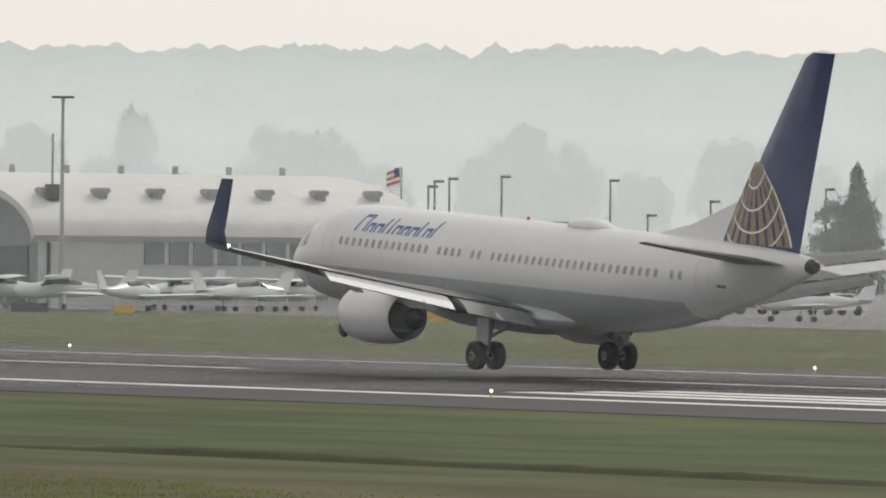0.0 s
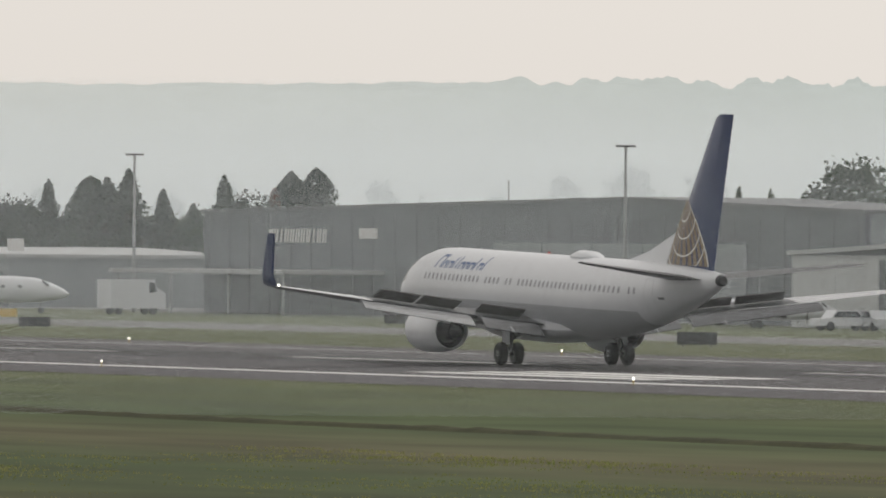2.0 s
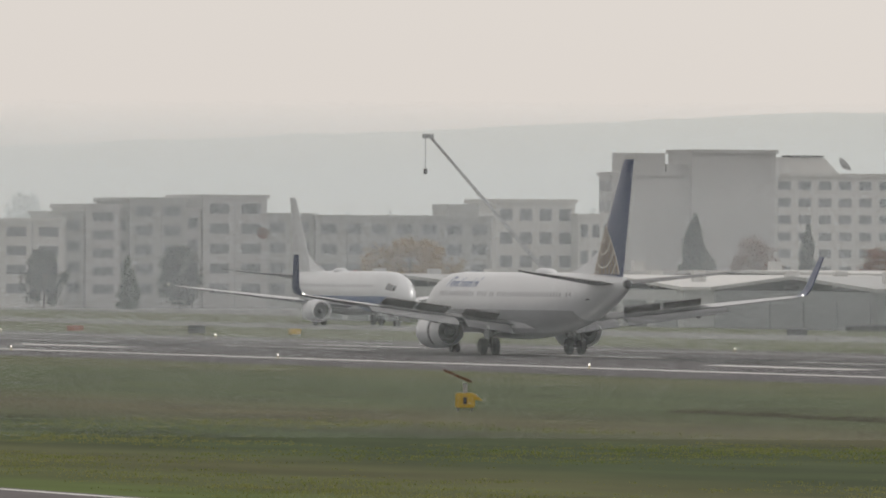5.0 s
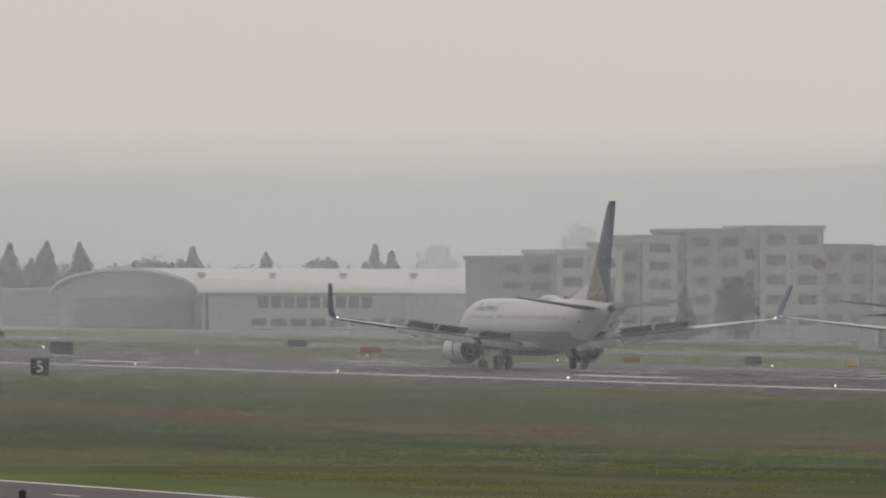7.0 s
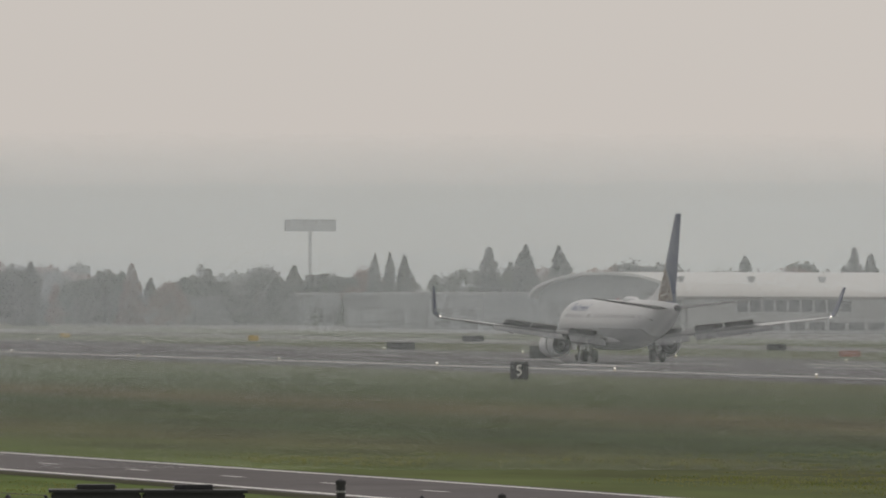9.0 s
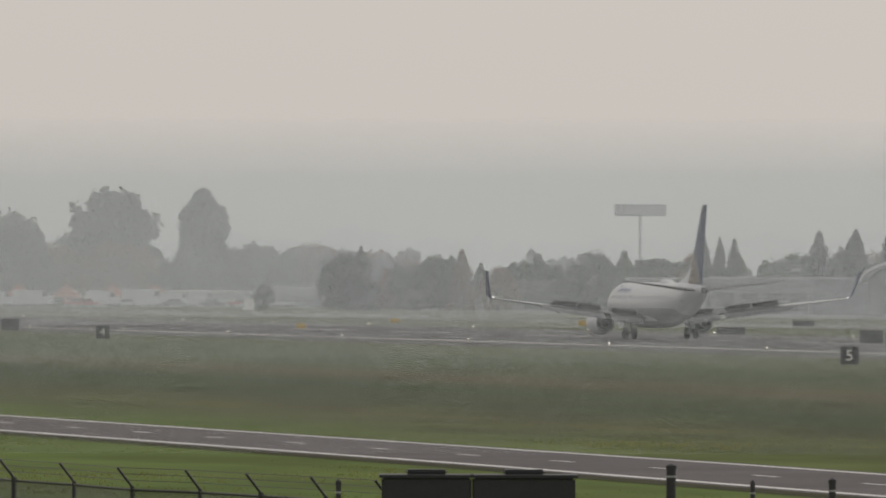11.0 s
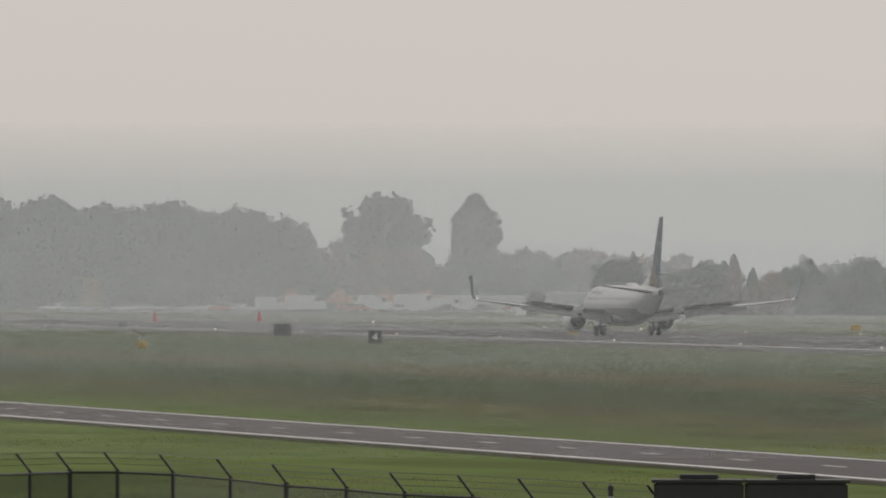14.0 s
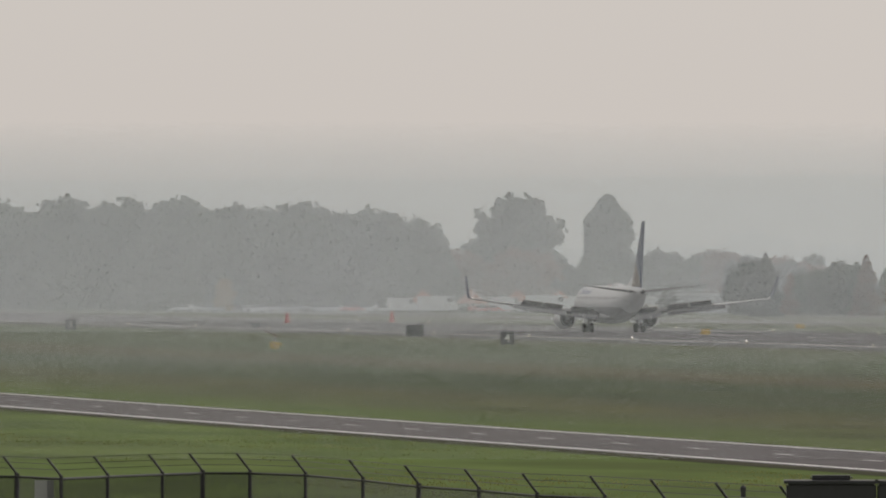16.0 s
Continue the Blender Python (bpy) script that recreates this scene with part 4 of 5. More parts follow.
for k, ch in enumerate("6543"):
    Y = 518.2 + 304.8 * k
    board(math.degrees(math.atan2(197.9, Y)), math.hypot(197.9, Y), 1.3, 1.38, ch, label="black distance sign with white numeral " + ch)
for b, d, w, h, mat in ((22.012, 726, 2.1, .95, "black"), (22.338, 816, 2.15, .8, "black"), (25.504, 717, 2.4, .9, "black"), (24.072, 865, 1.9, .8, "black"), (22.2, 905, 1.7, .75, "yellow"), (19.80, 998, 1.7, .7, "black"),
                        (13.625, 1091, 2.1, 1.3, "black"), (12.955, 1235, 2.9, .9, "black"), (13.3, 1420, 2.5, .8, "black"), (9.51, 1290, 1.9, 1.4, "black"), (27.28, 735, 2.2, 1.0, "yellow"), (31.98, 700, 2.3, .9, "yellow"),
                        (26.96, 735, .5, 1.0, "black"), (20.13, 1060, 3.6, .6, "black"), (18.62, 1060, 3.9, .7, "black"), (18.1, 1060, 1.6, .6, "black"), (16.93, 985, 1.4, .8, "black"), (16.35, 1010, 1.4, .6, "orange"), (17.4, 980, 1.0, .6, "yellow"),
                        (14.75, 1240, 2.0, .8, "black"), (15.1, 1130, 2.0, .7, "orange"), (12.25, 1420, 1.2, .8, "yellow"), (11.35, 1500, 1.2, .7, "yellow"), (8.75, 1500, 1.0, .8, "black"), (10.9, 1330, 1.0, .8, "yellow"), (30.05, 735, 2.3, .7, "black"), (30.5, 730, 1.2, .7, "yellow")):
    board(b, d, w, h, mat=mat, label={"black": "dark back of a low airfield sign", "yellow": "low yellow airfield sign in the grass", "orange": "low orange airfield marker sign"}[mat])


def edge_lamp(x, y, mat="lamp"):
    T = thing("runway_edge_lamp", pose(x, y, 0), "small glowing runway edge lamp", "runway lamp", "runway edge lamps")
    part("stem", tube((0, 0, 0), (0, 0, .3), .03), "yellow", T)
    part("bulb", turned([(.3, .03), (.35, .05), (.4, .03)], "z", 8), mat, T)


for k in range(-3, 22):
    edge_lamp(225.6, 479.4 + 61 * k)
    edge_lamp(275.2, 655 + 61 * (k - 3))
# approach indicator unit: yellow box with a tilted vane above
for b, d in ((18.215, 516), (8.84, 1075)):
    T = thing("approach_light_unit", spot(b, d, 0, -b), "yellow light unit with a tilted vane on a frame", "airfield light")
    part("housing", box(-.42, .42, -.4, .4, .15, .78, bevel=.05), "yellow", T)
    part("lens_slot", box(-.08, .08, -.43, -.4, .3, .6), "darkm", T)
    part("side_flap", prism([(.42, 0, .75), (.75, 0, .45), (.42, 0, .5)], (0, .5, 0)), "yellow", T)
    for sx in (-.3, .3):
        part("leg", tube((sx, 0, 0), (sx, 0, .2), .04), "galv", T)
    part("vane_post", tube((0, .1, .78), (0, .1, 1.2), .1), "galv", T)
    part("vane", prism([(-.95, .1, 1.72), (-.9, .1, 1.8), (.3, .1, 1.3), (.28, .1, 1.2)], (0, .3, 0)), "rust", T)


# ---- parked aircraft ----
def bizjet(m, label, props=False):
    T = thing("business_jet" if not props else "turboprop", m, label, "parked aircraft")
    st = ((0, .05, 1.75), (.5, .4, 1.8), (1.5, .75, 1.95), (3, 1.1, 2.1), (5, 1.2, 2.15), (13, 1.2, 2.15), (16, 1.0, 2.3), (19, .55, 2.6), (20.5, .15, 2.75))
    smooth(part("fuselage", loft([ring((0, 9 - s, z), (r, 0, 0), (0, 0, r), 20) for s, r, z in st]), "white", T))
    for side in (-1, 1):
        smooth(part("wing", loft([foil(1.5, 4.6, .11, 1.35, side * .8), foil(-4.6, 1.5, .09, 2.0, side * 10.2)]), "white", T), 30)
        if props:
            smooth(part("engine_nacelle", turned([(-2, .15), (-1, .45), (1.5, .5), (2.6, .35), (2.9, .1)], "y", 14), "white", T, m=pose(side * 2.8, 1.5, 1.7)))
            part("propeller", prism([(side * 2.8 - .1, 4.4, .6), (side * 2.8 + .1, 4.4, .6), (side * 2.8 + .1, 4.4, 2.8), (side * 2.8 - .1, 4.4, 2.8)], (0, .08, 0)), "darkm", T)
        else:
            smooth(part("engine_nacelle", turned([(-2.4, .3), (-1.5, .6), (1, .72), (2.0, .66), (2.05, .5)], "y", 18), "white", T, m=pose(side * 1.85, -5.6, 3.0)))
        smooth(part("tailplane", loft([foil(-9.8, 2.2, .09, 6.6, 0), foil(-11.4, 1.1, .08, 6.8, side * 3.9)]), "white", T), 30)
        part("wheel_leg", tube((side * 1.9, -1, .3), (side * 1.9, -1, 1.5), .08), "rim", T)
        part("wheel", turned([(-.25, .3), (-.2, .4), (.2, .4), (.25, .3)], "x", 14), "tyre", T, m=pose(side * 1.9, -1, .4))
        for i in range(6):
            a = 4.6 - i * 1.5
            part("cabin_window", prism([(side * 1.17, a - .25, 2.4), (side * 1.17, a, 2.25), (side * 1.17, a + .25, 2.4), (side * 1.17, a, 2.6)], (.06, 0, 0)), "window", T)
    smooth(part("fin", loft([[Vector((.16, -6.6, 2.6)), Vector((-.16, -6.6, 2.6)), Vector((-.1, -10.2, 2.8)), Vector((.1, -10.2, 2.8))],
                             [Vector((.08, -9.9, 6.7)), Vector((-.08, -9.9, 6.7)), Vector((-.05, -12.0, 6.7)), Vector((.05, -12.0, 6.7))]]), "white", T), 30)
    part("windscreen", prism([(-.8, 7.15, 2.5), (.8, 7.15, 2.5), (.7, 6.6, 2.95), (-.7, 6.6, 2.95)], (0, .15, .1)), "glass", T)
    part("nose_leg", tube((0, 6.5, .2), (0, 6.5, 1.4), .07), "rim", T)
    part("nose_wheel", turned([(-.2, .2), (-.15, .3), (.15, .3), (.2, .2)], "x", 14), "tyre", T, m=pose(0, 6.5, .3))
    return T


GJ = bizjet(spot(22.02, 962, 0, -112, .9), "large white business jet with a T-tail, parked")
for b, d, turn, sc in ((24.95, 925, -105, .55), (25.15, 950, -60, .5), (27.5, 900, -100, .6), (27.35, 905, -95, .5), (25.4, 890, -110, .5)):
    q = copy_thing(GJ, spot(b, d, 0, turn))
    q.scale = (sc, sc, sc)
    q["label"] = "smaller white business jet parked on the apron"
bizjet(spot(25.83, 868, 0, -105, .62), "white twin turboprop with a T-tail, parked", True)


def light_plane(m, high):
    T = thing("light_aircraft", m, "small white propeller aircraft parked on the apron", "light aircraft", "parked light aircraft")
    st = ((0, .2, 1.15), (.3, .45, 1.15), (1.5, .55, 1.2), (2.6, .62, 1.35), (4, .55, 1.3), (6, .28, 1.25), (7.6, .1, 1.3))
    smooth(part("fuselage", loft([ring((0, 3 - s, z), (r * .9, 0, 0), (0, 0, r), 14) for s, r, z in st]), "white", T))
    z = 1.95 if high else .95
    part("wing", loft([foil(1.0, 1.5, .13, z + .15, -5.3), foil(1.1, 1.6, .13, z, 0), foil(1.0, 1.5, .13, z + .15, 5.3)]), "white", T)
    part("cabin_glass", loft([ring((0, 1.3, 1.5), (.48, 0, 0), (0, 0, .2), 10), ring((0, .6, 1.7), (.5, 0, 0), (0, 0, .35), 10), ring((0, -1.0, 1.6), (.42, 0, 0), (0, 0, .3), 10), ring((0, -1.8, 1.45), (.3, 0, 0), (0, 0, .15), 10)]), "glass", T)
    part("tailplane", loft([foil(-3.6, .9, .09, 1.4, -1.7), foil(-3.6, .9, .09, 1.4, 1.7)]), "white", T)
    part("fin", prism([(0, -3.4, 1.3), (0, -4.6, 1.35), (0, -5.0, 2.6), (0, -4.4, 2.6)], (.1, 0, 0)), "white", T)
    part("propeller", prism([(-.95, 3.1, 1.1), (.95, 3.1, 1.1), (.95, 3.1, 1.2), (-.95, 3.1, 1.2)], (0, .05, 0)), "darkm", T)
    for x, y in ((-1.1, -.2), (1.1, -.2), (0, 2.2)):
        w = part("wheel_leg", tube((x, y, .2), (x * .8, y, 1.0), .05), "white", T)
        part("wheel", turned([(-.08, .12), (-.06, .19), (.06, .19), (.08, .12)], "x", 12), "tyre", T, m=pose(x, y, .19))
    return T


LP = light_plane(spot(28.4, 830, 0, -70), False)
LH = light_plane(spot(30.2, 772, 0, 60), True)
for b, d, turn, src in ((30.55, 765, -60, LP), (30.95, 770, 70, LP), (31.1, 768, -80, LP), (31.3, 775, 30, LH), (24.37, 940, -78, LP), (30.75, 776, 110, LH), (29.9, 775, 45, LH), (31.5, 780, -50, LP),
                        (27.4, 850, -60, LP), (33.75, 740, 80, LP), (33.3, 745, 40, LH)):
    copy_thing(src, spot(b, d, 0, turn))


def vehicle(b, d, mat, L=4.4, h=1.45, turn=0, label="parked car on the apron", name="car"):
    T = thing(name, spot(b, d, 0, turn), label, "vehicle", "parked vehicles")
    prof = ((-L / 2, .35), (-L / 2, .85), (-L * .3, .9), (-L * .2, h), (L * .18, h), (L * .32, .9), (L / 2, .75), (L / 2, .35)) if h < 2 else \
           ((-L / 2, .5), (-L / 2, h), (L * .3, h), (L * .32, h * .8), (L / 2, h * .6), (L / 2, .5))
    part("body", prism([(x, 0, z) for x, z in prof], (0, 1.7 if h < 2 else 2.3, 0)), mat, T)
    part("glazing", prism([(-L * .27, 0, .95), (-L * .19, 0, h - .08), (L * .16, 0, h - .08), (L * .27, 0, .95)] if h < 2 else [(L * .2, 0, h * .62), (L * .2, 0, h * .92), (L * .29, 0, h * .9), (L * .34, 0, h * .66)], (0, 1.74 if h < 2 else 2.34, 0)), "glass", T)
    for x in (-L * .31, L * .31):
        for y in (-.75, .75):
            part("wheel", turned([(-.12, .2), (-.1, .33), (.1, .33), (.12, .2)], "y", 12), "tyre", T, m=pose(x, y, .33))


for b, d, mat, turn in ((26.62, 790, "darkm", 10), (26.2, 850, "white", 0), (26.35, 850, "greyp", 90), (28.0, 760, "white", 20), (33.9, 790, "white", 10), (33.5, 790, "greyp", 0), (33.2, 795, "white", 0), (20.3, 1080, "darkm", 0)):
    vehicle(b, d, mat, turn=turn)
rng = random.Random(5)
for i in range(46):
    b = 8.4 + i * .067 + rng.uniform(-.02, .02)
    vehicle(b, 2150 + rng.uniform(-12, 40), rng.choice(("white", "greyp", "red", "darkm", "white")), turn=rng.uniform(-20, 20), label="car in the far car park")
for b, L, h in ((9.62, 7, 3.0), (9.95, 6, 2.8), (10.15, 8, 3.2), (10.3, 6, 2.6), (10.42, 5, 2.8), (9.45, 5, 2.7), (11.5, 7, 2.4), (11.9, 6, 2.6), (22.8, 5, 2.8)):
    vehicle(b, 2148 if b < 20 else 960, "white", L, h, rng.uniform(-10, 10), "white lorry with a box body", "lorry")
for b in (9.55, 9.78, 10.0, 10.2):
    T = thing("orange_tent", spot(b, 2165, 0, 0, .75), "pointed orange and red tent roof", "tent")
    part("tent_roof", loft([ring((0, 0, 2.2), (4, 0, 0), (0, 4, 0), 8), ring((0, 0, 5.5), (.1, 0, 0), (0, .1, 0), 8)]), "orange", T)
    for sx in (-2.8, 2.8):
        part("tent_pole", tube((sx, 0, 0), (sx, 0, 2.6), .08), "galv", T)
wb = thing("white_notice_board", spot(10.65, 1850, 0, -10), "blank white notice board in the grass", "sign")
part("panel", box(-.8, .8, -.1, .1, .5, 2.2), "signwhite", wb)
part("leg", box(-.1, .1, -.08, .08, 0, .5), "galv", wb)
for b, d in ((9.4, 1700), (8.9, 1650)):
    T = thing("marker_cone", spot(b, d), "tall red marker cone beside the runway", "marker")
    part("cone", turned([(0, .5), (.1, .4), (1.6, .12)], "z", 12), "red", T)
T = thing("portable_toilet", spot(26.93, 790, 0, -20), "dark portable cabin with a teal side", "cabin")
part("cabin", box(-.6, .6, -.6, .6, 0, 2.1, bevel=.05), "darkwall", T)
part("teal_side", box(.62, 1.6, -.5, .5, 0, 1.6), "teal", T)
for i in range(3):
    T = thing("barrier", spot(27.05 + i * .05, 770, 0, -25), "orange water-filled traffic barrier", "barrier", "orange barriers")
    part("shell", prism([(-.8, -.25, 0), (-.8, .25, 0), (-.8, .1, .9), (-.8, -.1, .9)], (.7, 0, 0)), "yellow", T)

# ---- near fence, cabinets, posts ----
fence = thing("perimeter_fence", pose(0, 0, 0), "chain-link perimeter fence with angled barbed-wire arms", "fence")


def fence_at(k):
    ks = range(-3, 15)
    bearings = (6.93, 7.13, 7.33, 7.54, 7.751, 7.972, 8.234, 8.426, 8.653, 8.918, 9.193, 9.46, 9.747, 10.025, 10.349, 10.64, 10.95, 11.26)
    away = (280, 281, 281, 281, 278, 281, 284, 286, 286, 283, 276, 268, 263, 257, 254, 250, 246, 242)
    return .07 + float(np.interp(k, ks, bearings)), float(np.interp(k, ks, away))


prev = None
wires = []
for k in range(-3, 15):
    b, d = fence_at(k)
    p = spot(b, d).translation
    out = Vector((-.34, -.1, .42))
    po = part("post", tube(p, p + Vector((0, 0, 2.1)), .045 if k % 4 else .06), "darkm", fence)
    part("arm", tube(p + Vector((0, 0, 2.08)), p + Vector((0, 0, 2.08)) + out, .028), "darkm", po)
    if prev is not None:
        part("top_rail", tube(prev + Vector((0, 0, 2.02)), p + Vector((0, 0, 2.02)), .03, k=6), "darkm", fence)
        for q in (.35, .68, 1.0):
            part("barbed_wire", tube(prev + Vector((0, 0, 2.08)) + out * q, p + Vector((0, 0, 2.08)) + out * q, .008, k=3), "darkm", fence)
        bm = bmesh.new()
        u = p - prev
        n = 52
        for i in range(-17, n):           # slanting wires, clipped at the posts
            for rise in (-1, 1):
                q0, q1 = i / n, i / n + .33
                c0, c1 = max(0, q0), min(1, q1)
                za, zb = [.9 + 1.1 * ((q - q0) / .33 if rise > 0 else 1 - (q - q0) / .33) for q in (c0, c1)]
                tube(prev + u * c0 + Vector((0, 0, za)), prev + u * c1 + Vector((0, 0, zb)), .0042, k=3, bm=bm)
        tagged(part("chain_link_mesh", bm, "darkm", fence), kind="stuff")
    prev = p
ns = thing("fence_notice", spot(7.74, 279, 0, -8), "pale grey notice plate hung on the fence", "sign")
part("plate", box(-.22, .22, -.08, -.04, 1.5, 1.97), "greyroof", ns)
part("plate_post", box(-.03, .03, -.04, .0, 0, 1.97), "darkm", ns)
for b, w in ((11.5, 1.8), (11.965, 2.05)):
    T = thing("equipment_cabinet", spot(b, 241, 0, -11), "black metal equipment cabinet with a roof vent", "cabinet", "black cabinets")
    part("body", box(-w / 2, w / 2, -.8, .8, 0, 2.58, bevel=.04), "black", T)
    part("roof_cap", box(-w / 2 - .05, w / 2 + .05, -.85, .85, 2.58, 2.64), "black", T)
    part("roof_vent", box(-.42, .42, -.4, .4, 2.64, 2.74, bevel=.04), "black", T)
    part("hinge", box(w * .2, w * .2 + .03, -.83, -.8, 1.8, 2.1), "galv", T)
for b, d, h, r in ((12.67, 240, 2.88, .10), (11.08, 240, 2.55, .055), (13.06, 240, 2.55, .05), (13.44, 240, 2.6, .075)):
    T = thing("guard_post", spot(b, d), "dark round guard post with a worn cap", "post", "guard posts")
    part("shaft", tube((0, 0, 0), (0, 0, h - .12), r, r * .95, 14), "darkm", T)
    smooth(part("cap", turned([(h - .12, r * 1.12), (h - .04, r * 1.1), (h, r * .4)], "z", 14), "darkm", T))
    part("band", turned([(h - .28, r * 1.06), (h - .24, r * 1.06)], "z", 14), "galv", T)


# ---- trees ----
def crown_mesh(kind, seed, leaves, leaf):
    """A crown of small leaf flakes, unit size: 1 high and about 1 wide."""
    r = random.Random(seed)
    bm = bmesh.new()
    lobes = []
    for i in range(80):
        a, z = r.uniform(0, 6.283), r.uniform(.1, .93)
        rad = .46 * math.sin(min(1, (z + .05) / 1.03) * math.pi) ** .55
        q = rad * r.uniform(.3, 1.0)
        lobes.append((Vector((q * math.cos(a), q * math.sin(a), z)), r.uniform(.07, .15)))
    for i in range(leaves):
        if kind == "round":
            c, s = r.choice(lobes)
            p = c + Vector((r.gauss(0, 1), r.gauss(0, 1), r.gauss(0, 1))).normalized() * s * r.uniform(.3, 1.08)
        else:
            # a ragged spire: boughs reach out unevenly round the trunk
            a = r.uniform(0, 6.283)
            if kind == "cone":
                z = 1 - r.uniform(0, .94) ** .6
                rad = .23 * (1 - z) ** .68
            else:
                z = r.uniform(.04, 1.0)
                rad = .19 * min(1, (1.0 - z) / .13) ** .5 * min(1, (z + .3) / .4)
            rad *= 1.0 + .95 * noise.noise(Vector((math.cos(a) * 1.6, math.sin(a) * 1.6 + seed * 7, z * 9)))
            q = rad * r.uniform(.1, 1.0) ** .45
            p = Vector((q * math.cos(a), q * math.sin(a), z - .25 * q))
        n = Vector((r.gauss(0, 1), r.gauss(0, 1), r.gauss(0, .7) + .5)).normalized()
        u = n.orthogonal().normalized() * leaf * .11 * r.uniform(.5, 1.2)
        v = n.cross(u) * r.uniform(.6, 1.2)
        vs = [bm.verts.new(p + u), bm.verts.new(p + v), bm.verts.new(p - u * .9), bm.verts.new(p - v)]
        bm.faces.new(vs)
    return bm


TREES = {}


def tree_kind(kind, mat, seed, near):
    key = (kind, mat, seed, near)
    if key not in TREES:
        word = {"cone": "dark conical evergreen tree", "column": "tall narrow columnar tree", "round": "broad rounded tree"}[kind]
        tone = {"conifer": "deep green", "leaf": "hazy green", "rust": "rust-red autumn", "ochre": "yellow autumn"}[mat]
        T = thing("tree", pose(0, 0, 0), tone + " " + word + " behind the airfield", "tree")
        part("trunk", tube((0, 0, 0), (0, 0, .75), .022, .006, 7), "bark", T)
        for i in range(4):
            a = i * 1.7 + seed
            part("limb", tube((0, 0, .22 + .1 * i), (.17 * math.cos(a), .17 * math.sin(a), .42 + .11 * i), .009, .003, 5), "bark", T)
        part("crown", crown_mesh(kind, seed, 6500, .16 if near else .33), mat, T)
        TREES[key] = [T, False]
    return TREES[key]


def tree(b, d, h, kind="round", mat="leaf", wide=1.0, seed=1):
    if b > 15.4 and 1390 < d < 2500:      # far woods set back beyond the haze strips, rescaled for the camera's view
        h, d, wide = 6.75 + (h - 6.75) * .8 * 2520 / d, 2520 + (d * 7) % 90, wide * .8
    if 1285 < d < 1345:                   # trees before the apartments, moved behind a haze strip row and rescaled likewise
        h, d = 6.75 + (h - 6.75) * 1436 / d, 1436
    if kind == "column" and d < 1320:
        wide *= .6
    slot = tree_kind(kind, mat, seed, d < 2000)
    m = spot(b, d, 0, (b * 997) % 360) @ Matrix.Diagonal((h * wide, h * wide, h, 1))
    if slot[1]:
        copy_thing(slot[0], m).scale = (h * wide, h * wide, h)
    else:
        slot[0].matrix_basis, slot[1] = m, True


rng = random.Random(11)
